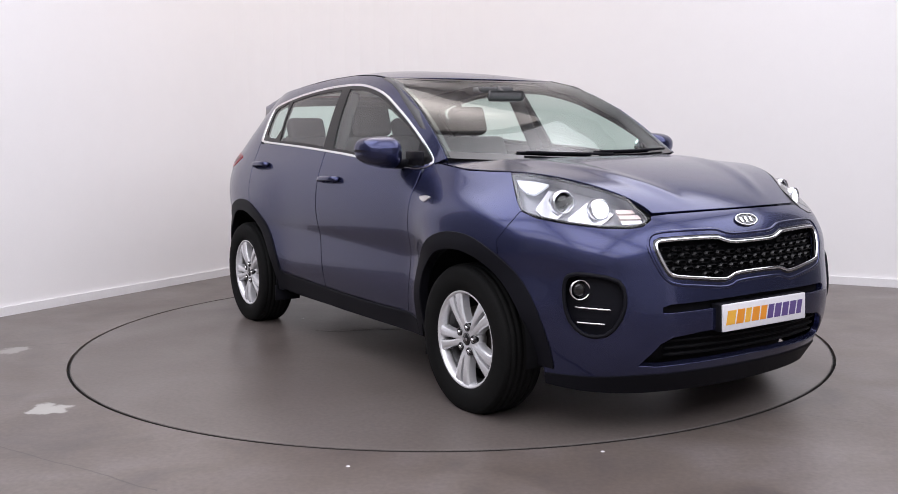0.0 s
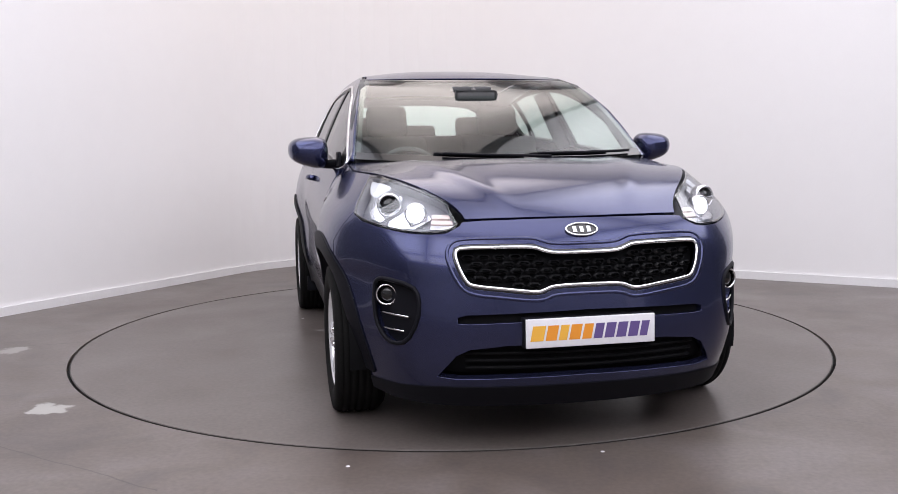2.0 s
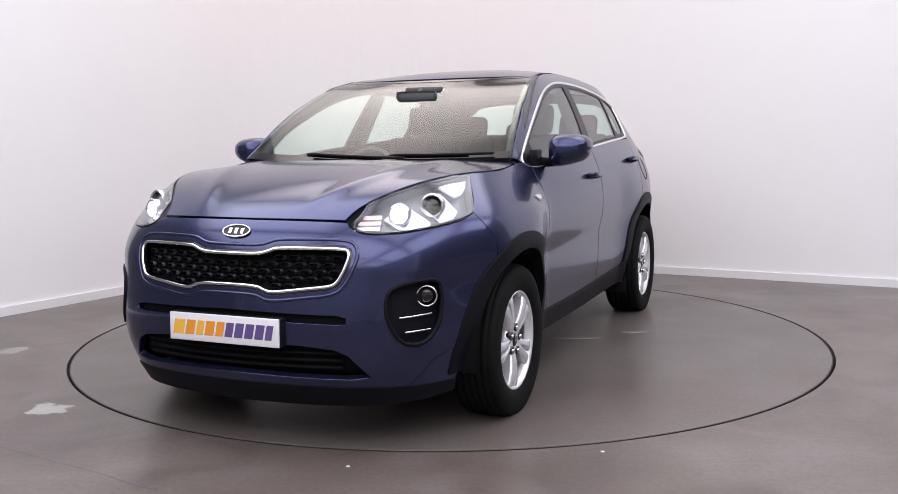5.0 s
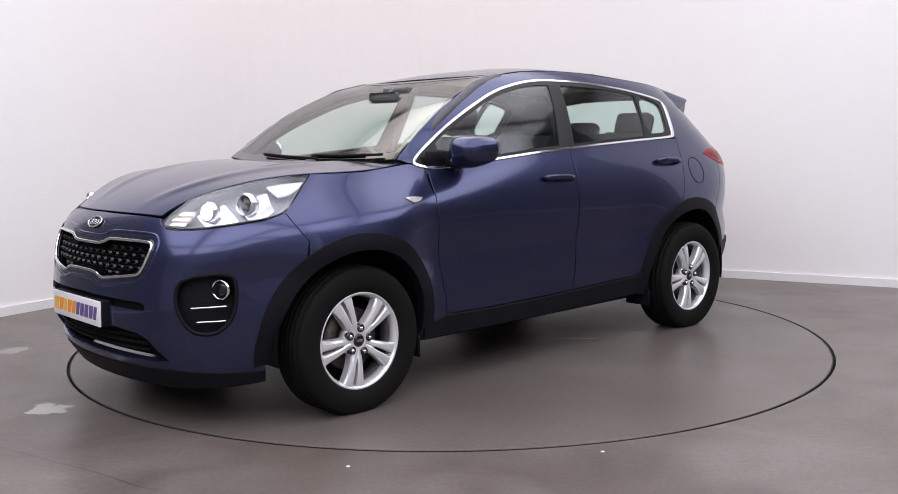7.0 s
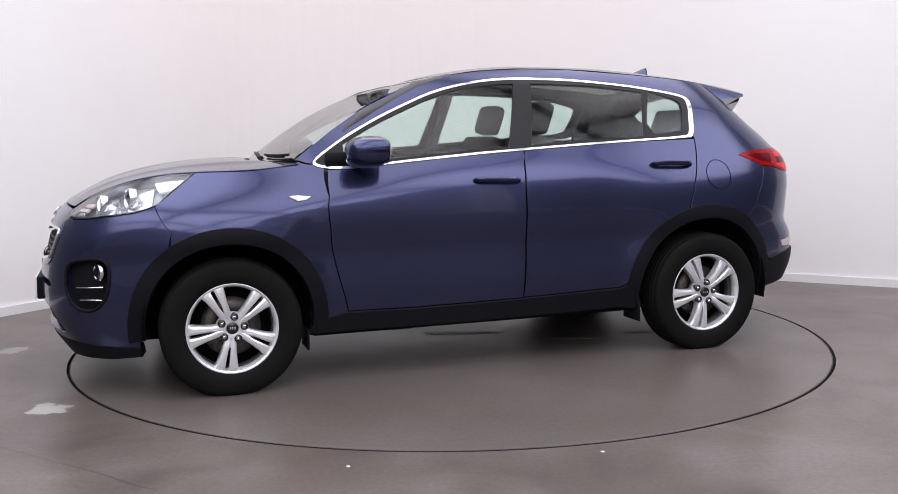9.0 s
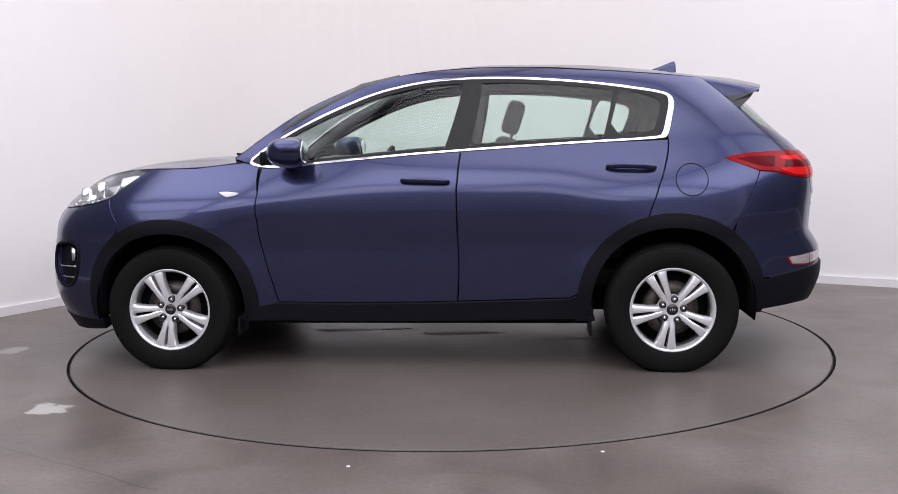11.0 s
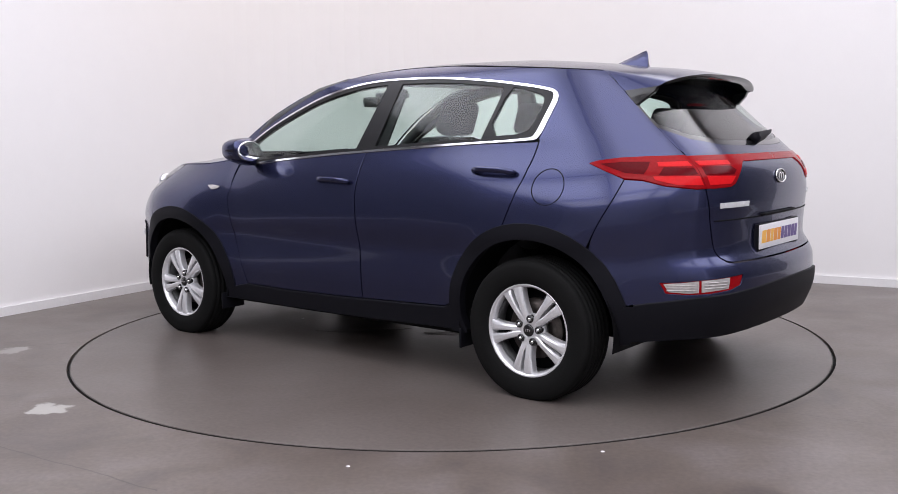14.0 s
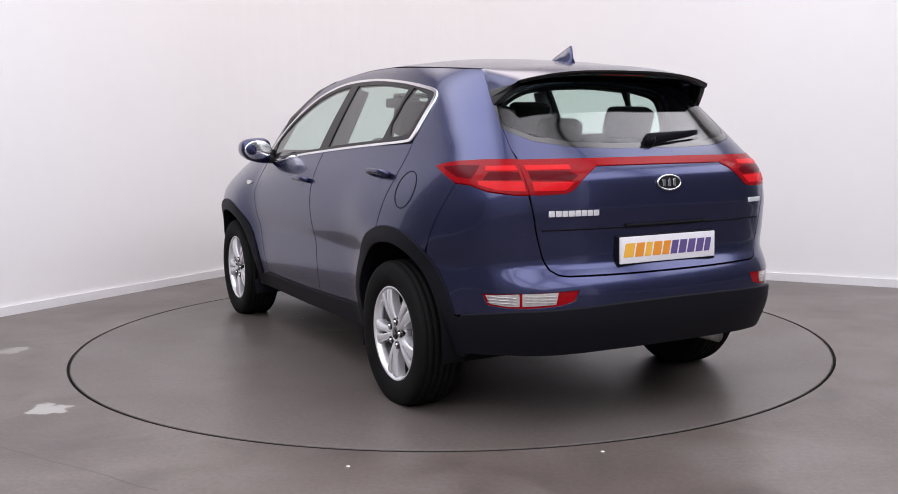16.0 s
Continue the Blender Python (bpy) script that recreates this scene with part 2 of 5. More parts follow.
def box(bm, cx, cy, cz, sx, sy, sz, bevel=0.01, m=None, seg=2):
    """A rounded block; m places it."""
    r = bmesh.ops.create_cube(bm, size=1.0)
    vs = r["verts"]
    for v in vs:
        v.co = Vector((cx + v.co.x * sx, cy + v.co.y * sy, cz + v.co.z * sz))
    es = list({e for v in vs for e in v.link_edges})
    if bevel:
        out = bmesh.ops.bevel(bm, geom=es, offset=bevel, segments=seg, affect="EDGES", profile=0.6)
        vs = list({v for f in out["faces"] for v in f.verts} | {v for v in vs if v.is_valid})
    if m is not None:
        bmesh.ops.transform(bm, matrix=m, verts=vs)
    return vs


def tube(bm, path, radius, closed=False, sides=10, flat=1.0):
    """A rod along a path."""
    pts = [Vector(p) for p in path]
    n = len(pts)
    rings, up = [], None
    for i, p in enumerate(pts):
        a = pts[(i - 1) % n] if closed or i else p
        b = pts[(i + 1) % n] if closed or i < n - 1 else p
        t = (b - a).normalized()
        if up is None:
            up = t.orthogonal().normalized()
        up = (up - t * up.dot(t)).normalized()
        s = t.cross(up)
        rings.append([bm.verts.new(p + radius * (math.cos(k * math.tau / sides) * up + flat * math.sin(k * math.tau / sides) * s)) for k in range(sides)])
    last = n if closed else n - 1
    for i in range(last):
        r0, r1 = rings[i], rings[(i + 1) % n]
        off = 0
        if closed and i == n - 1:
            off = min(range(sides), key=lambda o: (r0[0].co - r1[o].co).length)
        for k in range(sides):
            bm.faces.new((r0[k], r0[(k + 1) % sides], r1[(k + 1 + off) % sides], r1[(k + off) % sides]))
    if not closed:
        bm.faces.new(rings[0][::-1])
        bm.faces.new(rings[-1])


def lathe(bm, profile, sides=48, closed=False, m=None):
    """Turns (radius, y) pairs round the y axis."""
    rings = []
    for r, y in profile:
        rings.append([bm.verts.new((r * math.cos(k * math.tau / sides), y, r * math.sin(k * math.tau / sides))) for k in range(sides)])
    n = len(rings)
    for i in range(n if closed else n - 1):
        a, b = rings[i], rings[(i + 1) % n]
        for k in range(sides):
            bm.faces.new((a[k], a[(k + 1) % sides], b[(k + 1) % sides], b[k]))
    vs = [v for r in rings for v in r]
    if not closed:
        for r, flip in ((rings[0], True), (rings[-1], False)):
            if (r[0].co - r[sides // 2].co).length > 1e-5:
                bm.faces.new(r[::-1] if flip else r)
    bmesh.ops.remove_doubles(bm, verts=vs, dist=1e-6)
    vs = [v for v in vs if v.is_valid]
    if m is not None:
        bmesh.ops.transform(bm, matrix=m, verts=vs)
    return vs


# ---- room ----
def rounded_room(corners, radii, seg=18):
    """A closed outline with each corner rounded by its radius."""
    out, n = [], len(corners)
    for i, c in enumerate(corners):
        c = Vector(c)
        a, b = (Vector(corners[i - 1]) - c).normalized(), (Vector(corners[(i + 1) % n]) - c).normalized()
        half = a.angle(b) / 2
        t = radii[i] / math.tan(half)
        mid = c + (a + b).normalized() * radii[i] / math.sin(half)
        p, q = c + a * t - mid, c + b * t - mid
        turn = p.angle_signed(q)
        for k in range(seg + 1):
            r = Matrix.Rotation(-turn * k / seg, 2) @ p
            out.append(mid + r)
    return out


CORNER = Vector((-1.16, 4.10))
ALONG_R, ALONG_L = Vector((0.877, -0.480)), Vector((-0.523, -0.852))
room = rounded_room([CORNER, CORNER + ALONG_L * 13.5, CORNER + ALONG_L * 13.5 + ALONG_R * 10.5, CORNER + ALONG_R * 10.5], [1.7, 0.3, 0.3, 0.3])


def divided(outline, step):
    """The outline with its long runs cut into short ones."""
    out = []
    for p, q in zip(outline, outline[1:] + outline[:1]):
        n = max(1, int((q - p).length / step))
        out += [p + (q - p) * k / n for k in range(n)]
    return out


room = divided(room, 0.6)


def outline_band(name, outline, inset, z0, z1, thick, mat, label):
    """A wall or skirting that follows the outline, with real thickness outwards."""
    n = len(outline)
    mid = sum(outline, Vector((0, 0))) / n
    nor = []
    for i in range(n):
        t = (outline[(i + 1) % n] - outline[i - 1]).normalized()
        w = Vector((t.y, -t.x))
        nor.append(w if w.dot(outline[i] - mid) > 0 else -w)
    verts, faces = [], []
    for p, w in zip(outline, nor):
        for d, z in ((-inset, z0), (-inset, z1), (thick, z1), (thick, z0)):
            verts.append((*(p + w * d), z))
    for i in range(n):
        j = (i + 1) % n
        for k in range(4):
            faces.append((4 * i + k, 4 * j + k, 4 * j + (k + 1) % 4, 4 * i + (k + 1) % 4))
    ob = solid(name, verts, faces, mat, smooth=False)
    return tagged(ob, label=label, category="wall" if "wall" in name else "skirting", kind="structure")


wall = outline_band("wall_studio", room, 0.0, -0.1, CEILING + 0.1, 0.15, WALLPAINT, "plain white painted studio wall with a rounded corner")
# unseen stretches toned grey behind the camera, charcoal either side, dimming the car's reflections
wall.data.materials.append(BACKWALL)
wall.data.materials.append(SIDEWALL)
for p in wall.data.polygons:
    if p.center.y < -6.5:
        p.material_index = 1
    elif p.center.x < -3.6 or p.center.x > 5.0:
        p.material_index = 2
outline_band("baseboard", room, 0.018, 0.0, 0.066, -0.001, SKIRTING, "low white painted skirting board along the studio wall")

TABLE_R = 2.243
bm = bmesh.new()
outer = [bm.verts.new((*p, 0.0)) for p in [Vector((14 * math.cos(a), -2 + 14 * math.sin(a))) for a in np.linspace(0, math.tau, 97)[:-1]]]
inner = [bm.verts.new(((TABLE_R + 0.010) * math.cos(a), (TABLE_R + 0.010) * math.sin(a), 0.0)) for a in np.linspace(0, math.tau, 193)[:-1]]
for k in range(96):
    a, b = outer[k], outer[(k + 1) % 96]
    i, j, l = inner[2 * k], inner[2 * k + 1], inner[(2 * k + 2) % 192]
    bm.faces.new((a, b, l, j, i))
low = [bm.verts.new((v.co.x, v.co.y, -0.03)) for v in inner]
for k in range(192):
    bm.faces.new((inner[k], inner[(k + 1) % 192], low[(k + 1) % 192], low[k]))
tagged(part("floor", bm, FLOOR, smooth=False), label="worn grey-brown semi-gloss studio floor with scuffs", category="floor", kind="structure")

bm = bmesh.new()
lathe(bm, [(0.0001, -0.03), (TABLE_R - 0.010, -0.03), (TABLE_R - 0.010, -0.0025), (TABLE_R - 0.012, 0.0), (0.0001, 0.0)], 192, m=pose(0, 0, 0, 90))
turntable = tagged(part("turntable", bm, DISC, smooth=False), label="large round grey turntable set flush in the floor", category="turntable")

# thin steel band let into the turntable's rim
EDGE = material("worn_edge_steel", (0.060, 0.055, 0.052), 0.45, 0.6, grain=0.3, scale=25, stain=0.3)
bm = bmesh.new()
lathe(bm, [(TABLE_R - 0.0098, -0.028), (TABLE_R - 0.0055, -0.028), (TABLE_R - 0.0055, -0.001), (TABLE_R - 0.0098, -0.001)], 192, closed=True, m=pose(0, 0, 0, 90))
part("edge_band", bm, EDGE, turntable, "thin dark worn steel edge band", smooth=False)

bm = bmesh.new()
lathe(bm, [(TABLE_R - 0.2, -0.05), (TABLE_R + 0.2, -0.05), (TABLE_R + 0.2, -0.032), (TABLE_R - 0.2, -0.032)], 96, closed=True, m=pose(0, 0, 0, 90))
tagged(part("floor_gap", bm, SEAM, smooth=False), label="dark gap round the turntable", category="gap", kind="structure")

bm = bmesh.new()
box(bm, 0, -2, CEILING + 0.1, 28, 28, 0.2, 0)
tagged(part("ceiling", bm, WALLPAINT, smooth=False), label="plain white painted studio ceiling", category="ceiling", kind="structure")

HOUSING = material("white_lamp_housing", (0.75, 0.75, 0.75), 0.4, grain=0.03, scale=60)
hx, hy = LAMP_HX, LAMP_HY
for lu, lv, power, tint in LAMPS:
    spot = CORNER + ALONG_R * lu + ALONG_L * lv
    bm = bmesh.new()
    box(bm, 0, 0, 0, 2 * hx + .04, 2 * hy + .04, 0.06, 0.012)
    ob = tagged(part("ceiling_light", bm, HOUSING, smooth=False), label="broad soft white ceiling light panel", category="ceiling light", group="ceiling lights")
    ob.matrix_world = pose(spot.x, spot.y, CEILING - 0.035, 0, 0, -30.0)
    bm = bmesh.new()
    bmesh.ops.create_grid(bm, x_segments=12, y_segments=6, size=1.0)
    for v in bm.verts:
        v.co = (v.co.x * hx, -v.co.y * hy, -0.034)
    bmesh.ops.reverse_faces(bm, faces=bm.faces)
    part("diffuser", bm, glow_material("soft_diffuser", tint, power, hx, hy), ob, "glowing white diffuser")

# thin pale patches stand in for gleams on the floor near the middle
GLEAM = material("painted_floor_gleam", (0.20, 0.183, 0.175), 0.5, grain=0.25, scale=30, stain=0.3)
rnd = random.Random(4)
# x, y, half-length, half-width
PATCHES = [(.06, .0, .20, .055), (-.70, .14, .15, .040), (-.36, .16, .10, .025), (.75, -.19, .13, .030), (1.16, -.04, .07, .028)]
for px, py, sx, sy in PATCHES:
    bm = bmesh.new()
    ph = [rnd.uniform(0, math.tau) for _ in range(3)]
    ring = []
    for a in np.linspace(0, math.tau, 49)[:-1]:
        r = 1 + .22 * math.sin(2 * a + ph[0]) + .16 * math.sin(3 * a + ph[1]) + .09 * math.sin(7 * a + ph[2])
        ring.append((sx * r * math.cos(a), sy * r * math.sin(a)))
    top = [bm.verts.new((x, y, .0012)) for x, y in ring]
    low = [bm.verts.new((x * 1.02, y * 1.02, 0)) for x, y in ring]
    bm.faces.new(top)
    for k in range(48):
        bm.faces.new((low[k], low[(k + 1) % 48], top[(k + 1) % 48], top[k]))
    ob = tagged(part("gleam_patch", bm, GLEAM, smooth=False), label="thin pale patch standing in for a gleam on the grey floor", category="floor patch", group="sealer patches")
    ob.matrix_world = pose(px, py, 0.0006)

FLECK = material("pale_paint_fleck", (0.6, 0.58, 0.6), 0.5, grain=0.1, scale=200)
for fx, fy in ((-0.395, -2.40), (0.59, -2.27), (-1.02, 0.55)):
    bm = bmesh.new()
    lathe(bm, [(0.0001, 0.0), (0.009, 0.0), (0.007, 0.002), (0.0001, 0.0025)], 7, m=pose(0, 0, 0, 90))
    ob = tagged(part("paint_fleck", bm, FLECK, smooth=False), label="tiny pale paint fleck on the floor", category="paint fleck", group="paint flecks")
    ob.matrix_world = pose(fx, fy, 0.0005)


# ---- car: the body's surface ----
# x forward, y to the car's left, z up; x = 0 midway between the axles.
from mathutils.geometry import delaunay_2d_cdt


def spline(xs, ys):
    """A smooth curve through the given stations (monotone cubic)."""
    xs, ys = np.array(xs, float), np.array(ys, float)
    h = np.diff(xs)
    d = np.diff(ys) / h
    m = np.zeros_like(ys)
    m[0], m[-1] = d[0], d[-1]
    for i in range(1, len(xs) - 1):
        if d[i - 1] * d[i] > 0:
            w1, w2 = 2 * h[i] + h[i - 1], h[i] + 2 * h[i - 1]
            m[i] = (w1 + w2) / (w1 / d[i - 1] + w2 / d[i])

    def f(x):
        x = np.clip(np.asarray(x, float), xs[0], xs[-1])
        i = np.clip(np.searchsorted(xs, x) - 1, 0, len(h) - 1)
        t = (x - xs[i]) / h[i]
        return ((2 * t**3 - 3 * t**2 + 1) * ys[i] + (t**3 - 2 * t**2 + t) * h[i] * m[i]
                + (3 * t**2 - 2 * t**3) * ys[i + 1] + (t**3 - t**2) * h[i] * m[i + 1])
    return f


half_width = spline([.15, .25, .35, .42, .46, .50, .55, .60, .65, .68, .72, .77, .82, .86, .90, .94, .98, 1.02, 1.06, 1.10, 1.16, 1.25, 1.35, 1.46, 1.53, 1.60, 1.64],
                    [.822, .836, .850, .862, .867, .870, .8715, .872, .8728, .8765, .8868, .8965, .9015, .9025, .9009, .8961, .8881, .8769, .8625, .845, .817, .779, .733, .676, .634, .565, .50])
nose = spline([.15, .22, .30, .40, .50, .60, .70, .80, .87, .90, .955, 1.0, 1.07, 1.12],
              [2.10, 2.15, 2.20, 2.232, 2.235, 2.225, 2.205, 2.175, 2.137, 2.11, 2.03, 1.97, 1.86, 1.75])
tail = spline([.15, .25, .35, .50, .60, .66, .72, .85, .95, 1.03, 1.08, 1.12, 1.20, 1.30, 1.40, 1.50, 1.56, 1.64],
              [2.05, 2.12, 2.19, 2.235, 2.235, 2.21, 2.17, 2.175, 2.185, 2.18, 2.165, 2.13, 2.05, 1.94, 1.84, 1.73, 1.66, 1.58])
rear_square = spline([0.9, 1.08, 1.22, 1.6], [6.5, 6.5, 6.4, 6.0])
AXLE, HUB_Z = 1.335, 0.327


def faired(f, lo, hi, width):
    """The curve with its small kinks faired out over the given width."""
    x = np.arange(lo - .12, hi + .12, .002)
    k = np.exp(-(np.arange(-60, 61) * .002 / width) ** 2 / 2)
    y = np.convolve(f(x), k / k.sum(), "same")
    return lambda v: np.interp(v, x[60:-60], y[60:-60])


half_width = faired(half_width, .15, 1.64, .014)
nose = faired(nose, .15, 1.12, .025)
tail = faired(tail, .15, 1.64, .014)


def smooth(a, b, v):
    t = np.clip((v - a) / (b - a), 0, 1)
    return t * t * (3 - 2 * t)


def outline(front, psi, z):
    """Left half of the plan outline at height z: psi 0 at the end's centre, pi/2 amidships."""
    z = np.asarray(z, float)
    a = nose(z) if front else -tail(z)
    # the bumper's corners are fuller than the wings above them
    full = smooth(0.92, 0.72, z)
    n = 6.0 + 0.7 * full if front else rear_square(z)
    kb = 0.10 - 0.014 * full if front else 0.05
    c, s = np.cos(psi), np.sin(psi)
    r = (np.abs(c) ** n + np.abs(s) ** n) ** (1 / n)
    rx, ry = c / r, s / r
    x = a * rx * (1 - kb * ry**2)
    y = half_width(z) * ry
    if front:
        y = y * (1 - 0.066 * smooth(0.86, 1.13, z) * np.clip(x / 0.9, 0, 1) ** 2.2)
    cx = AXLE if front else -AXLE
    rad = np.hypot(x - cx, z - 0.34)
    side = smooth(0.5, 0.85, ry)
    y = y + 0.016 * np.exp(-((rad - 0.42) / 0.10) ** 2) * smooth(0.9, 0.75, z) * side
    swell = 0.058 if front else 0.028
    y = y + swell * np.exp(-(np.abs(x - cx - (0.03 if front else 0.0)) / (0.41 if front else 0.52)) ** 4) * smooth(0.25, 0.55, z) * smooth(1.12, 0.80, z) * side
    return x, y


PSI = np.linspace(0, math.pi / 2, 2001)


def arc(front):
    x, y = outline(front, PSI, np.full_like(PSI, 0.7))
    return np.concatenate([[0], np.cumsum(np.hypot(np.diff(x), np.diff(y)))])


ARC_F, ARC_R = arc(True), arc(False)


def on_front(s, z):
    """Surface point at arc length s from the nose's centre, positive to the car's left."""
    x, y = outline(True, np.interp(np.abs(s), ARC_F, PSI), z)
    return np.stack([x, y * np.where(s < 0, -1, 1), z], -1)


def on_rear(s, z):
    x, y = outline(False, np.interp(np.abs(s), ARC_R, PSI), z)
    return np.stack([x, y * np.where(s < 0, -1, 1), z], -1)


def on_side(u, z):
    """Surface point on the car's left: u = 0 amidships, positive forward."""
    f, r = on_front(ARC_F[-1] - np.maximum(u, 0), z), on_rear(ARC_R[-1] + np.minimum(u, 0), z)
    return np.where((u >= 0)[..., None], f, r)


def solve_psi(front, axis, value, z):
    lo, hi = 0.0, math.pi / 2
    for _ in range(40):
        mid = (lo + hi) / 2
        x, y = outline(front, np.array(mid), np.array(z))
        if (y < value) if axis == "y" else (abs(x) > value):
            lo = mid
        else:
            hi = mid
    return mid


def U(x, z):
    """Side coordinate of the point at x."""
    table = ARC_F if x >= 0 else ARC_R
    d = table[-1] - np.interp(solve_psi(x >= 0, "x", abs(x), z), PSI, table)
    return (d if x >= 0 else -d, z)


def F(y, z):
    """Front coordinate of the point at y on the nose."""
    return (math.copysign(np.interp(solve_psi(True, "y", abs(y), z), PSI, ARC_F), y), z)


def FS(x, z):
    """Front coordinate of the point at x on the left flank."""
    return (ARC_F[-1] - U(x, z)[0], z)


def R(y, z):
    return (math.copysign(np.interp(solve_psi(False, "y", abs(y), z), PSI, ARC_R), y), z)


def RS(x, z):
    return (ARC_R[-1] + U(x, z)[0], z)


# ---- car: cutting panels out of the surface ----
def resample(poly, step):
    out = []
    for (a, b), (c, d) in zip(poly, poly[1:] + poly[:1]):
        n = max(1, int(math.hypot(c - a, d - b) / step + 0.5))
        out += [(a + (c - a) * k / n, b + (d - b) * k / n) for k in range(n)]
    return out


def rounded(poly, times=2, step=0.02, keep=0.25):
    """Chaikin rounding of a closed outline."""
    for _ in range(times):
        out = []
        for p, q in zip(poly, poly[1:] + poly[:1]):
            out += [(p[0] + (q[0] - p[0]) * keep, p[1] + (q[1] - p[1]) * keep), (p[0] + (q[0] - p[0]) * (1 - keep), p[1] + (q[1] - p[1]) * (1 - keep))]
        poly = out
    return poly


def area(poly):
    p = np.array(poly)
    q = np.roll(p, -1, 0)
    return 0.5 * np.sum(p[:, 0] * q[:, 1] - q[:, 0] * p[:, 1])


def shrink(poly, d):
    """The outline moved inwards by d."""
    p = np.array(poly, float)
    t = np.roll(p, -1, 0) - np.roll(p, 1, 0)
    t /= np.maximum(np.linalg.norm(t, axis=1), 1e-9)[:, None]
    n = np.stack([-t[:, 1], t[:, 0]], -1) * (1 if area(poly) > 0 else -1)
    return [tuple(v) for v in p + n * d]


def within(pts, poly):
    x, y = pts[:, 0], pts[:, 1]
    res = np.zeros(len(pts), bool)
    for (a, b), (c, d) in zip(poly, poly[1:] + poly[:1]):
        hit = (b > y) != (d > y)
        res ^= hit & (x < (c - a) * (y - b) / ((d - b) if d != b else 1e-12) + a)
    return res


def near(pts, edge, dist):
    e = np.array(edge)
    out = np.zeros(len(pts), bool)
    for k in range(0, len(pts), 500):
        d = np.linalg.norm(pts[k:k + 500, None] - e[None], axis=2).min(1)
        out[k:k + 500] = d < dist
    return out


def sheet(surface, outer, holes=(), step=0.025, off=0.0, gap=0.0, skirt=0.018, lip=0.0015):
    """Verts, faces and normals of a panel cut out of a surface, with edges turned in."""
    outer = resample(outer, step)
    if gap:
        outer = shrink(outer, gap)
    holes = [resample(h, step) for h in holes]
    if gap:
        holes = [shrink(h, -gap) for h in holes]
    o = np.array(outer)
    gx = np.arange(o[:, 0].min(), o[:, 0].max(), step)
    gz = np.arange(o[:, 1].min(), o[:, 1].max(), step)
    grid = np.stack(np.meshgrid(gx, gz), -1).reshape(-1, 2)
    grid = grid[within(grid, outer)]
    edge = list(outer)
    for h in holes:
        if len(grid):
            grid = grid[~within(grid, h)]
        edge = edge + h
    if len(grid):
        grid = grid[~near(grid, edge, step * 0.6)]
    pts, cons, k = [], [], 0
    for loop in [outer, *holes]:
        cons += [(k + i, k + (i + 1) % len(loop)) for i in range(len(loop))]
        pts += loop
        k += len(loop)
    pts += [tuple(g) for g in grid]
    res = delaunay_2d_cdt([Vector(p) for p in pts], cons, [], 0, 1e-6)
    v2 = np.array([tuple(v) for v in res[0]])
    tri = np.array([f for f in res[2] if len(f) == 3])
    mid = v2[tri].mean(1)
    ok = within(mid, outer)
    for h in holes:
        ok &= ~within(mid, h)
    tri = tri[ok]
    e = 0.002
    p = surface(v2[:, 0], v2[:, 1])
    du = surface(v2[:, 0] + e, v2[:, 1]) - surface(v2[:, 0] - e, v2[:, 1])
    dz = surface(v2[:, 0], v2[:, 1] + e) - surface(v2[:, 0], v2[:, 1] - e)
    n = np.cross(du, dz)
    n /= np.maximum(np.linalg.norm(n, axis=1), 1e-12)[:, None]
    out = p - np.stack([p[:, 0] * 0.75, 0 * p[:, 1], np.full(len(p), 0.7)], -1)
    n *= np.where((n * out).sum() < 0, -1, 1)
    p = p + n * off
    fn = np.cross(p[tri[:, 1]] - p[tri[:, 0]], p[tri[:, 2]] - p[tri[:, 0]])
    flip = (fn * n[tri[:, 0]]).sum(1) < 0
    tri[flip] = tri[flip][:, ::-1]
    verts, faces, norms = [tuple(v) for v in p], [tuple(t) for t in tri], [tuple(v) for v in n]
    if skirt:
        count = {}
        for a, b, c in tri:
            for i, j in ((a, b), (b, c), (c, a)):
                count[(i, j)] = 1
        rim = [(i, j) for (i, j) in count if (j, i) not in count]
        side = {}
        for i, j in rim:
            w = np.cross(p[j] - p[i], n[i])
            w /= max(np.linalg.norm(w), 1e-12)
            for k in (i, j):
                side[k] = side.get(k, 0) + w
        r1, r2 = {}, {}
        for k, w in side.items():
            w = w / max(np.linalg.norm(w), 1e-12)
            r1[k] = len(verts); verts.append(tuple(p[k] + w * lip - n[k] * lip * 2)); norms.append(tuple(w))
            r2[k] = len(verts); verts.append(tuple(p[k] + w * lip - n[k] * skirt)); norms.append(tuple(w))
        for i, j in rim:
            faces += [(j, i, r1[i], r1[j]), (r1[j], r1[i], r2[i], r2[j])]
    return verts, faces, norms


def mirrored(data):
    v, f, n = data
    return [(a, -b, c) for a, b, c in v], [tuple(q[::-1]) for q in f], [(a, -b, c) for a, b, c in n]


def panel(name, data, mat, parent, label="", both=False):
    """A panel as a part; both: also its mirror image on the other flank. Returns the objects."""
    made = []
    for d in ((data, mirrored(data)) if both else (data,)):
        made.append(solid(name, d[0], d[1], mat, parent, label, d[2]))
    return made


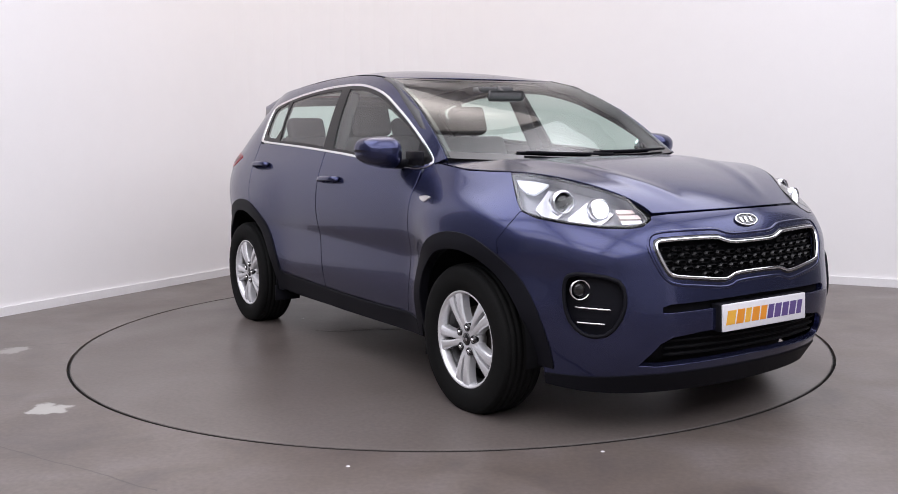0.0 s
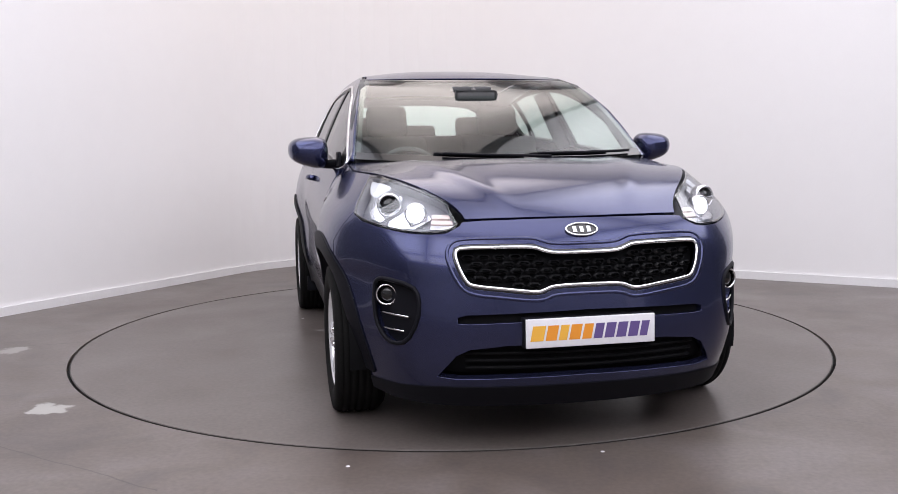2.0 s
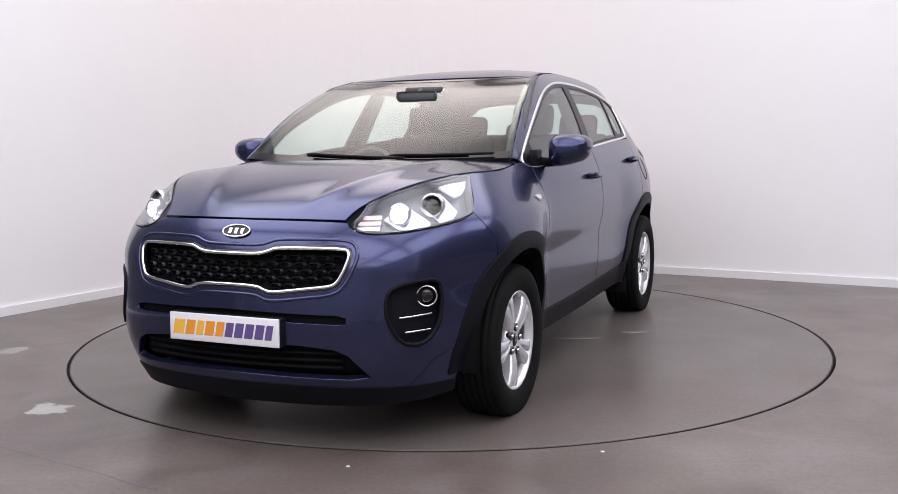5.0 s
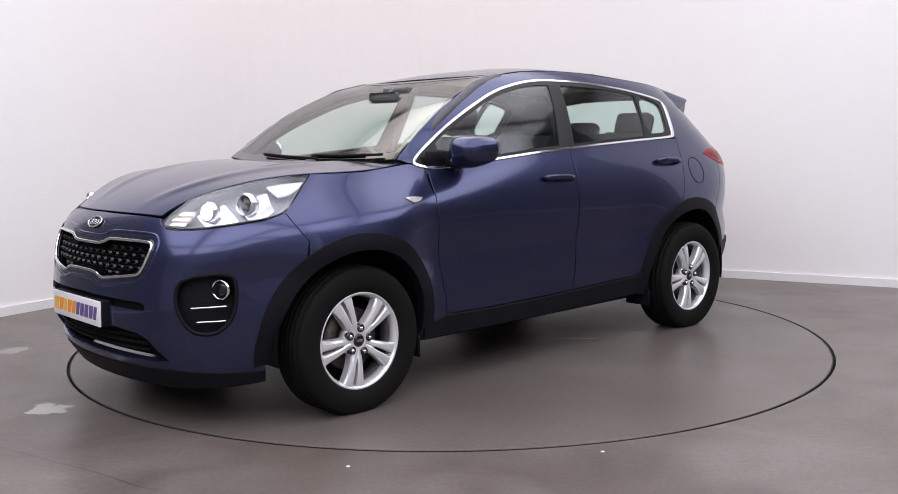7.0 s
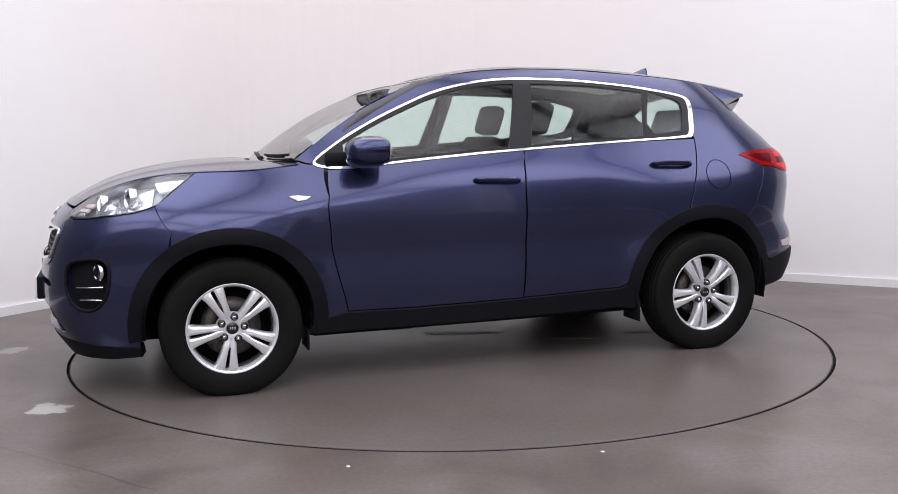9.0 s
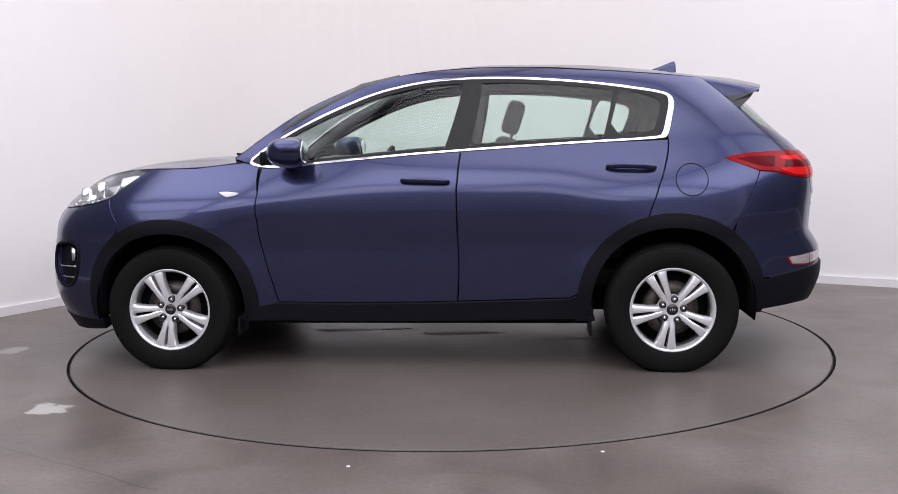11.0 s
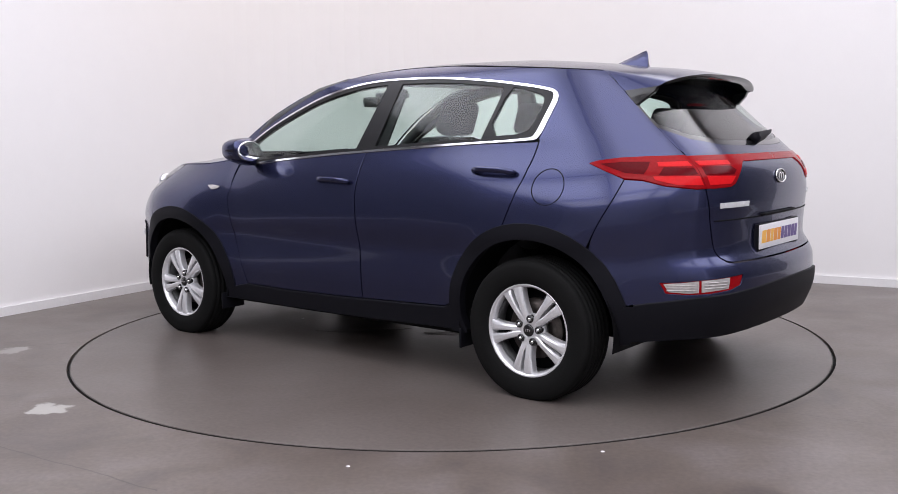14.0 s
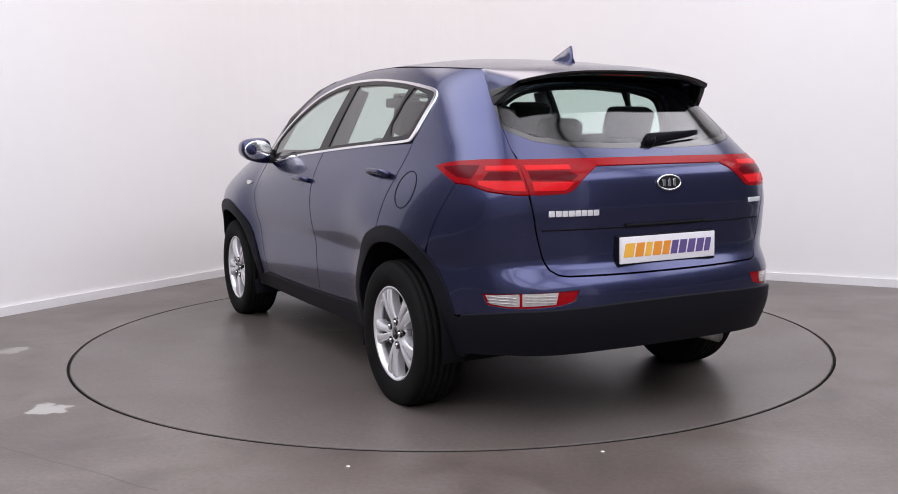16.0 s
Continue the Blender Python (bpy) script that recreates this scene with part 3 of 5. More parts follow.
def inwards(surface, pts, off):
    """Points of a surface moved along its normal."""
    a = np.array(pts, float)
    e = 0.002
    p = surface(a[:, 0], a[:, 1])
    n = np.cross(surface(a[:, 0] + e, a[:, 1]) - surface(a[:, 0] - e, a[:, 1]), surface(a[:, 0], a[:, 1] + e) - surface(a[:, 0], a[:, 1] - e))
    n /= np.linalg.norm(n, axis=1)[:, None]
    out = p - np.stack([p[:, 0] * 0.75, 0 * p[:, 1], np.full(len(p), 0.7)], -1)
    n *= np.where((n * out).sum() < 0, -1, 1)
    return p + n * off, n


def arch(cx, r, a0, a1, n=26, square=2.08):
    """Part of a wheel arch's outline, angles from the rear round over the top."""
    out = []
    for k in range(n + 1):
        a = math.radians(a0 + (a1 - a0) * k / n)
        c, s = math.cos(a), math.sin(a)
        q = (abs(c) ** square + abs(s) ** square) ** (1 / square)
        out.append((cx + r * c / q, 0.34 + r * s / q))
    return out


def surf(points):
    return [U(x, z) for x, z in points]


# ---- car ----
car = tagged(new("car"), label="dark blue metallic five-door family suv with headlamps lit, on the turntable", category="car")
wheel_R = 0.342

# outlines of the flank in x and z
TRIM_LOW = [(.885, 1.092), (.80, 1.079), (.668, 1.084), (.456, 1.105), (.141, 1.131), (-.245, 1.157), (-.53, 1.174), (-.893, 1.193), (-1.28, 1.210)]
TRIM_REAR = [(-1.318, 1.222), (-1.345, 1.33), (-1.362, 1.41), (-1.34, 1.445), (-1.28, 1.462)]
TRIM_TOP = [(-1.19, 1.478), (-1.0, 1.507), (-.63, 1.543), (-.3, 1.550), (-.1, 1.541), (.08, 1.511), (.24, 1.470), (.41, 1.400), (.575, 1.325), (.736, 1.236), (.862, 1.152), (.905, 1.115)]
SCREEN_EDGE = [(.985, 1.130), (.80, 1.268), (.62, 1.383), (.44, 1.468), (.27, 1.533), (.10, 1.568)]
ROOF_EDGE = [(.10, 1.568), (-.10, 1.593), (-.35, 1.606), (-.63, 1.603), (-1.0, 1.578), (-1.3, 1.555), (-1.53, 1.535)]
FR_IN, FR_OUT, RR_IN, RR_OUT = 0.405, 0.476, 0.420, 0.490
front_arch = arch(AXLE, FR_IN + 0.012, 0, 180)
rear_arch = arch(-AXLE, RR_IN + 0.012, 0, 180)
SEAM_F = [(1.665, .925), (1.64, .86), (1.60, .80)]
SEAM_R = [(-1.78, 1.035), (-1.72, .90), (-1.66, .785)]


def cut(poly, lo, hi):
    return [p for p in poly if lo <= p[0] <= hi]


# front fender
fender = [(.845, 1.095), (.93, 1.108), (1.08, 1.093), (1.2, 1.080), (1.34, 1.078), (1.462, 1.077), (1.52, 1.035), (1.585, .985), *SEAM_F]
fa = [p for p in front_arch if p[0] < 1.60]
fender += [(1.60, fa[0][1]), *fa, (front_arch[-1][0], .30), (.80, .30), (.751, .36), (.770, .44), (.810, .584), (.835, .70), (.841, .787), (.841, .95)]
panel("front_fender", sheet(on_side, surf(fender), gap=.002), PAINT, car, both=True)

# doors
front_door = [(.826, 1.078), (.838, .95), (.838, .787), (.832, .70), (.807, .584), (.767, .44), (.748, .362), (.4, .357), (0, .361), (-.214, .365), (-.217, .41), (-.222, .554), (-.218, .75), (-.214, .953), (-.224, 1.08), (-.236, 1.156),
              (.141, 1.131), (.456, 1.105), (.668, 1.084), (.78, 1.078)]
doors_f = panel("front_door", sheet(on_side, surf(front_door), gap=.002), PAINT, car, both=True)
ra = [p for p in rear_arch if p[0] > -1.19]
rear_door = [(-.242, 1.156), (-.230, 1.08), (-.220, .953), (-.224, .75), (-.228, .554), (-.223, .41), (-.220, .366), (-.5, .374), (-.80, .384), (-.88, .42), *ra, (-1.195, .79), (-1.235, .90), (-1.258, .97), (-1.295, 1.08), (-1.315, 1.16), (-1.318, 1.205),
             (-.893, 1.193), (-.53, 1.174)]
doors_r = panel("rear_door", sheet(on_side, surf(rear_door), gap=.002), PAINT, car, both=True)

# quarter panel with the roof rail and windscreen pillar
ra = [p for p in rear_arch if p[0] <= -1.19 and p[0] > -1.66]
LAMP_R_TOP = [(-1.985, 1.139), (-1.86, 1.137), (-1.738, 1.131), (-1.64, 1.118), (-1.608, 1.106)]
LAMP_R_LOW = [(-1.68, 1.078), (-1.78, 1.040)]
quarter = [(.93, 1.112), *SCREEN_EDGE, *ROOF_EDGE[1:], (-1.60, 1.475), (-1.685, 1.400), (-1.78, 1.315), (-1.868, 1.24), (-1.93, 1.185), *LAMP_R_TOP, *LAMP_R_LOW, *SEAM_R,
           *[p for p in rear_arch[::-1] if p[0] < -1.19 and p[0] > -1.66], (-1.20, .79), (-1.24, .90), (-1.263, .97), (-1.30, 1.08), (-1.32, 1.16), (-1.323, 1.21), *TRIM_REAR, *TRIM_TOP, (.90, 1.098), (.85, 1.100)]
panel("body_side", sheet(on_side, surf(quarter), gap=.0015), PAINT, car, both=True)

# fuel flap ring
ring = [(-1.428 + .082 * math.cos(a), 1.0 + .082 * math.sin(a)) for a in np.linspace(0, math.tau, 41)[:-1]]
for sgn in (1, -1):
    bm = bmesh.new()
    p, n = inwards(on_side, surf(ring), 0.0003)
    tube(bm, [(a, b * sgn, c) for a, b, c in p], 0.0022, True, 6)
    if sgn > 0:
        part("fuel_flap_seam", bm, DARK, car)
    else:
        bm.free()

# arch and sill cladding
cl = [p for p in arch(AXLE, FR_OUT, -8, 184)] + [(.80, .262), (.96, .262)] + arch(AXLE, FR_IN, 184, -8)
panel("arch_cladding", sheet(on_side, surf(cl), off=.009, skirt=.045, lip=.003), CLAD, car, "black moulded plastic wheel-arch trim", both=True)
cl = [p for p in arch(-AXLE, RR_OUT, 0, 180)] + [(-AXLE - RR_OUT + .02, .30), (-AXLE - RR_IN, .30)] + arch(-AXLE, RR_IN, 180, 0) + [(-.94, .262), (-.84, .262)]
panel("arch_cladding", sheet(on_side, surf(cl), off=.009, skirt=.045, lip=.003), CLAD, car, "black moulded plastic wheel-arch trim", both=True)
sill = [(.87, .262), (.855, .335), (.76, .354), (.4, .347), (0, .351), (-.5, .364), (-.80, .374), (-.86, .40), (-.875, .34), (-.86, .272), (0, .258)]
panel("sill_cladding", sheet(on_side, surf(sill), off=.010, skirt=.06, lip=.006), CLAD, car, "black moulded plastic sill trim", both=True)

# side windows: chrome surround, black frames, three panes
opening = surf(TRIM_LOW + TRIM_REAR + TRIM_TOP)
opening = rounded(opening, 3)
inner = [(u + .016 * float(smooth(-1.22, -1.33, u)), z) for u, z in shrink(opening, .0085)]
panel("window_surround", sheet(on_side, opening, [inner], step=.02, off=.007, skirt=.014, lip=.003), CHROME, car, "bright chrome window surround", both=True)
belt = spline([-1.4, -.893, -.245, .141, .456, .668, .90], [1.222, 1.213, 1.177, 1.151, 1.125, 1.104, 1.10])
head = spline([-1.4, -1.2, -1.0, -.63, -.3, -.1, .08, .24, .41, .575, .736, .862, .9], [1.40, 1.452, 1.485, 1.520, 1.527, 1.518, 1.488, 1.446, 1.378, 1.303, 1.214, 1.13, 1.10])
def window(x0, x1, lean0=0.0, lean1=0.0, m=.009):
    """The outline of a pane between two uprights that lean."""
    low = [(x, float(belt(x)) + m * .6) for x in np.linspace(x0, x1, 14)]
    high = [(x, float(head(x)) - m * .8) for x in np.linspace(x1 + lean1, x0 + lean0, 14)]
    return [p for p in low + high]
glass_f = window(.742, -.155, lean1=-.095)
glass_f = [p for p in glass_f if not (p[0] > .60 and p[1] > 1.30)]
glass_r = window(-.285, -.985, -.065, -.055)
glass_q = [(-1.005, 1.232), (-1.245, 1.244), (-1.268, 1.30), (-1.294, 1.40), (-1.272, 1.430), (-1.18, 1.455), (-1.067, 1.480)]
gf, gr, gq = surf(glass_f), surf(glass_r), rounded(surf(glass_q), 1)
panel("window_frame", sheet(on_side, inner, [gf, gr, gq], off=.001, skirt=.02), FRAMEBLACK, car, "satin black window frame and pillar", both=True)
for nm, g in (("front_side_window", gf), ("rear_side_window", gr), ("quarter_window", gq)):
    for ob in panel(nm, sheet(on_side, g, off=-.004, skirt=0, gap=-.002), GLASS, car, "clear greenish window glass", both=True):
        ob.visible_shadow = False


# ---- car: roof, windscreen, bonnet as lofts between an edge and a centre line ----
def line3(points):
    """A resampler along a polyline in 3D, 0 to 1."""
    p = np.array(points, float)
    d = np.concatenate([[0], np.cumsum(np.linalg.norm(np.diff(p, axis=0), axis=1))])
    d /= d[-1]
    fs = [spline(d, p[:, k]) for k in range(3)]
    return lambda t: np.stack([f(t) for f in fs], -1)


def fair3(points, degree=5):
    """Like line3, but one fair polynomial along the whole line."""
    p = np.array(points, float)
    d = np.concatenate([[0], np.cumsum(np.linalg.norm(np.diff(p, axis=0), axis=1))])
    d /= d[-1]
    w = np.ones(len(d))
    w[[0, -1]] = 6
    fs = [np.polyfit(d, p[:, k], degree, w=w) for k in range(3)]
    return lambda t: np.stack([np.polyval(f, t) for f in fs], -1)


def edge3(points):
    return line3([on_side(np.array([U(x, z)[0]]), np.array([z]))[0] for x, z in points])


def loft(edge, centre, px=2.0, pz=2.2, dome=None):
    """A surface over (h, v): h -1..1 across, v 0..1 along."""
    def f(h, v):
        E, C = edge(v), centre(v)
        k = np.abs(h)
        x = C[..., 0] + (E[..., 0] - C[..., 0]) * k**px
        y = h * E[..., 1]
        z = C[..., 2] + (E[..., 2] - C[..., 2]) * k**pz
        if dome:
            z = z + dome(h, v)
        return np.stack([x, y, z], -1)
    return f


screen_loft = loft(edge3(SCREEN_EDGE), line3([(1.075, 0, 1.108), (.84, 0, 1.252), (.62, 0, 1.372), (.40, 0, 1.470), (.165, 0, 1.563)]), 2.4, 2.4)
roof_loft = loft(edge3(ROOF_EDGE), line3([(.165, 0, 1.567), (.05, 0, 1.596), (-.1, 0, 1.622), (-.4, 0, 1.645), (-.85, 0, 1.641), (-1.3, 0, 1.605), (-1.62, 0, 1.562)]), 2.0, 2.6)


def patch(name, f, h0, h1, v0, v1, nh, nv, mat, label="", off=0.0, skirt=.015, parent=car):
    outer = [(h0, v0), (h1, v0), (h1, v1), (h0, v1)]
    hs, vs = np.linspace(h0, h1, nh), np.linspace(v0, v1, nv)
    H, V = np.meshgrid(hs, vs)
    P = f(H, V)
    e = 1e-3
    N = np.cross(f(H + e, V) - f(H - e, V), f(H, np.clip(V + e, 0, 1)) - f(H, np.clip(V - e, 0, 1)))
    N /= np.linalg.norm(N, axis=-1, keepdims=True)
    if N[..., 2].sum() < 0:
        N = -N
    P = P + N * off
    verts, norms = [tuple(p) for p in P.reshape(-1, 3)], [tuple(n) for n in N.reshape(-1, 3)]
    up = np.cross(P[0, 1] - P[0, 0], P[1, 0] - P[0, 0]) @ N[0, 0] > 0
    faces = [(r * nh + c, r * nh + c + 1, (r + 1) * nh + c + 1, (r + 1) * nh + c) for r in range(nv - 1) for c in range(nh - 1)]
    if skirt:
        rim = [(0, c) for c in range(nh)] + [(r, nh - 1) for r in range(1, nv)] + [(nv - 1, c) for c in range(nh - 2, -1, -1)] + [(r, 0) for r in range(nv - 2, 0, -1)]
        idx = [r * nh + c for r, c in rim]
        mid = P.mean((0, 1))
        base = len(verts)
        for i in idx:
            q, n = np.array(verts[i]), np.array(norms[i])
            w = q - mid
            w = w - n * (w @ n)
            w /= np.linalg.norm(w)
            verts += [tuple(q + w * .0015 - n * .003), tuple(q + w * .0015 - n * skirt)]
            norms += [tuple(w), tuple(w)]
        L = len(idx)
        for k in range(L):
            l = (k + 1) % L
            faces += [(idx[l], idx[k], base + 2 * k, base + 2 * l), (base + 2 * l, base + 2 * k, base + 2 * k + 1, base + 2 * l + 1)]
    if not up:
        faces = [q[::-1] for q in faces]
    return solid(name, verts, faces, mat, parent, label, norms)


windscreen = patch("windscreen", screen_loft, -.985, .985, 0.0, .985, 41, 31, SCREEN, "clear raked windscreen", off=.002, skirt=0)
windscreen.visible_shadow = False
patch("roof", roof_loft, -.955, .955, .012, .985, 49, 61, PAINT)
for sgn in (1, -1):
    bm = bmesh.new()
    tube(bm, [tuple(roof_loft(np.array(sgn * .975), np.array(v)) + np.array([0, 0, -.003])) for v in np.linspace(.01, .98, 40)], .004, sides=8)
    part("roof_moulding", bm, CLAD, car, "black rubber roof moulding")
# black screen border
v, f, n = [], [], []
def frit(pts_a, pts_b):
    base = len(v)
    for p, q in zip(pts_a, pts_b):
        v.extend([tuple(p), tuple(q)]); n.extend([(.6, 0, .8)] * 2)
    f.extend([(base + 2 * k, base + 2 * k + 1, base + 2 * k + 3, base + 2 * k + 2) for k in range(len(pts_a) - 1)])
hh, vv = np.linspace(-.97, .97, 41), np.linspace(0, .985, 31)
lift = np.array([.002, 0, .003])
frit(screen_loft(hh, 0 * hh) + lift, screen_loft(hh, 0 * hh + .055) + lift)
frit(screen_loft(hh, 0 * hh + .955) + lift, screen_loft(hh, 0 * hh + .985) + lift)
for s in (-1, 1):
    frit(screen_loft(0 * vv + s * .972, vv) + lift * .4, screen_loft(0 * vv + s * .945, vv) + lift * .4)
solid("windscreen_border", v, f, GLOSSBLACK, car, "black printed border of the windscreen", None)

HOOD_EDGE = [(.955, 1.112), (1.08, 1.097), (1.2, 1.085), (1.34, 1.082), (1.47, 1.082), (1.60, 1.071), (1.70, 1.053), (1.80, 1.030), (1.88, 1.000), (1.95, .964), (2.0, .935), (2.037, .910)]
HOOD_MID = [(1.115, 0, 1.118), (1.25, 0, 1.128), (1.4, 0, 1.122), (1.55, 0, 1.104), (1.7, 0, 1.072), (1.85, 0, 1.030), (1.97, 0, .985), (2.05, 0, .945), (2.092, 0, .916)]
def hood_dome(h, v):
    k = np.abs(h)
    ridge = .008 * np.exp(-((k - .66 + .12 * v) / .09) ** 2)
    return ridge * smooth(0, .10, v) * smooth(1.0, .75, v)
hood_edge = fair3([on_side(np.array([U(x, z)[0]]), np.array([z]))[0] for x, z in HOOD_EDGE], 6)
hood_loft = loft(hood_edge, fair3(HOOD_MID, 4), 2.0, 2.6, hood_dome)
patch("bonnet", hood_loft, -.992, .992, .012, .992, 61, 61, PAINT)

# scuttle between bonnet and windscreen
v, f = [], []
hs = np.linspace(-.97, .97, 31)
a, b = hood_loft(hs, 0 * hs + .03) - np.array([0, 0, .030]), screen_loft(hs, 0 * hs + .03) - np.array([.01, 0, .012])
for p, q in zip(a, b):
    v += [tuple(p), tuple(q)]
solid("scuttle_panel", v, [(2 * k, 2 * k + 1, 2 * k + 3, 2 * k + 2) for k in range(30)], CLAD, car, "black plastic scuttle panel")


def wiper(h0, v0, h1, v1, surface, lift=.018):
    bm = bmesh.new()
    path = [tuple(surface(np.array(h0 + (h1 - h0) * t), np.array(v0 + (v1 - v0) * t)) + np.array([.006, 0, lift])) for t in np.linspace(0, 1, 12)]
    tube(bm, path, .007, sides=6)
    ob = part("wiper", bm, CLAD, car, "black wiper arm and blade")
    bm = bmesh.new()
    blade = [tuple(surface(np.array(h0 + (h1 - h0) * t), np.array(v0 + .012 + (v1 - v0) * t)) + np.array([.002, 0, .008])) for t in np.linspace(.25, 1.08, 12)]
    tube(bm, blade, .006, sides=6)
    part("blade", bm, CLAD, ob)
wiper(.30, .01, -.42, .045, screen_loft)
wiper(.88, .02, .22, .040, screen_loft)


# ---- car: front ----
GRILLE = [F(0, .800), F(.130, .800), F(.175, .815), F(.20, .824), F(.33, .826), F(.474, .824), F(.503, .812), F(.513, .785), F(.508, .755), F(.495, .715), F(.472, .672), F(.44, .655), F(.33, .643), F(.205, .628), F(.17, .635), F(.137, .651), F(0, .653)]
GRILLE = GRILLE + [(-s, z) for s, z in GRILLE[1:-1][::-1]]
LAMP = [F(.470, .893), F(.488, .952), FS(1.93, .975), FS(1.84, 1.014), FS(1.69, 1.054), FS(1.56, 1.072), FS(1.468, 1.074), FS(1.53, 1.030), FS(1.59, .985), FS(1.66, .925), FS(1.75, .898), FS(1.86, .880), F(.66, .864), F(.57, .862), F(.52, .868)]
FOG = [F(.630, .623), F(.658, .672), F(.752, .690), FS(1.900, .680), FS(1.880, .66), FS(1.875, .60), FS(1.890, .502), FS(1.935, .440), F(.724, .420), F(.677, .437), F(.637, .53)]
FOG = rounded(FOG, 1)
SLOT = [F(0, .572), F(.47, .560), F(.505, .550), F(.505, .525), F(.47, .522), F(0, .535)]
SLOT = SLOT + [(-s, z) for s, z in SLOT[1:-1][::-1]]
INTAKE = [F(0, .448), F(.33, .440), F(.46, .425), F(.51, .400), F(.56, .33), F(.575, .305), F(.50, .295), F(.3, .300), F(0, .305)]
INTAKE = INTAKE + [(-s, z) for s, z in INTAKE[1:-1][::-1]]
fa = [FS(x, z) for x, z in front_arch if x > 1.60]
half = [F(0, .912), F(.20, .911), F(.38, .908), F(.456, .903), F(.468, .889), F(.52, .864), F(.57, .858), F(.66, .860), FS(1.86, .876), FS(1.75, .894), FS(1.667, .921), FS(1.642, .86), FS(1.602, .80), *[q for q in fa[::-1]],
        FS(1.762, .248), F(.70, .252), F(.56, .266), F(.50, .266), F(.3, .268), F(0, .270)]
bumper = half + [(-s, z) for s, z in half[1:-1][::-1]]
flip = lambda poly: [(-s, z) for s, z in poly]
panel("front_bumper", sheet(on_front, bumper, [GRILLE, SLOT, INTAKE, FOG, flip(FOG)], step=.022, skirt=.03, lip=.003), PAINT, car)
# lower lip
lip = [F(0, .266), F(.3, .264), F(.50, .262), F(.56, .262), F(.70, .248), FS(1.762, .244), FS(1.757, .20), F(.70, .185), F(.5, .18), F(0, .178)]
lip = lip + [(-s, z) for s, z in lip[1:-1][::-1]]
panel("front_lip", sheet(on_front, lip, off=.006, skirt=.06, lip=.006), CLAD, car, "black plastic lower front lip")

HONEY = material("satin_black_honeycomb", (0.010, 0.010, 0.011), 0.3, spec=0.4, grain=0.1, scale=100)
# grille: recessed backing, chrome surround, honeycomb of small cells
gr_back = shrink(GRILLE, .004)
panel("grille_backing", sheet(on_front, gr_back, off=-.045, skirt=0), DARK, car, "black recessed grille backing")
grille_ring = resample(rounded(shrink(GRILLE, .014), 2), .02)
bm = bmesh.new()
p, n = inwards(on_front, grille_ring, .000)
tube(bm, p, .0075, True, 8)
part("grille_surround", bm, CHROME, car, "bright chrome grille surround")
# painted ridge that follows the grille's outline in the bumper
ridge = resample(rounded(shrink(GRILLE, -.020), 2), .02)
p, n = inwards(on_front, ridge, -.0055)
bm = bmesh.new()
tube(bm, p, .0095, True, 10)
part("grille_ridge", bm, PAINT, car)
p0, n0 = inwards(on_front, resample(rounded(shrink(GRILLE, .006), 2), .02), .0)
bm = bmesh.new()
tube(bm, p0 - n0 * .01, .011, True, 6)
grille = part("grille", bm, GLOSSBLACK, car, "gloss black honeycomb grille")
gin = shrink(rounded(GRILLE, 1), .030)
verts, faces = [], []
for r in range(7):
    for c in range(-9, 10):
        s, z = c * .060 + (.030 if r % 2 else 0), .642 + r * .0275
        if not within(np.array([(s, z)]), gin)[0]:
            continue
        hexa = [(s + .0285 * math.cos(a), z + .0150 * math.sin(a)) for a in np.radians([0, 50, 130, 180, 230, 310])]
        tiny = [(s + .0190 * math.cos(a), z + .0082 * math.sin(a) - .001) for a in np.radians([0, 50, 130, 180, 230, 310])]
        o, _ = inwards(on_front, hexa, -.024)
        i, _ = inwards(on_front, tiny, -.014)
        b, _ = inwards(on_front, tiny, -.038)
        base = len(verts)
        verts += [tuple(q) for q in np.concatenate([o, i, b])]
        for k in range(6):
            l = (k + 1) % 6
            faces += [(base + k, base + l, base + 6 + l, base + 6 + k), (base + 6 + k, base + 6 + l, base + 12 + l, base + 12 + k)]
solid("honeycomb", verts, faces, HONEY, grille, "gloss black honeycomb cells", smooth=False, kind="stuff")

panel("bumper_slot", sheet(on_front, SLOT, off=-.028, skirt=0), DARK, car, "black recessed bumper slot")
panel("lower_intake", sheet(on_front, INTAKE, off=-.05, skirt=0), DARK, car, "black recessed lower intake")
for z in (.335, .368, .402):
    bm = bmesh.new()
    p, n = inwards(on_front, [(s, z) for s in np.linspace(-.50, .50, 25)], -.030)
    tube(bm, p, .007, sides=6)
    part("intake_slat", bm, DARK, car)

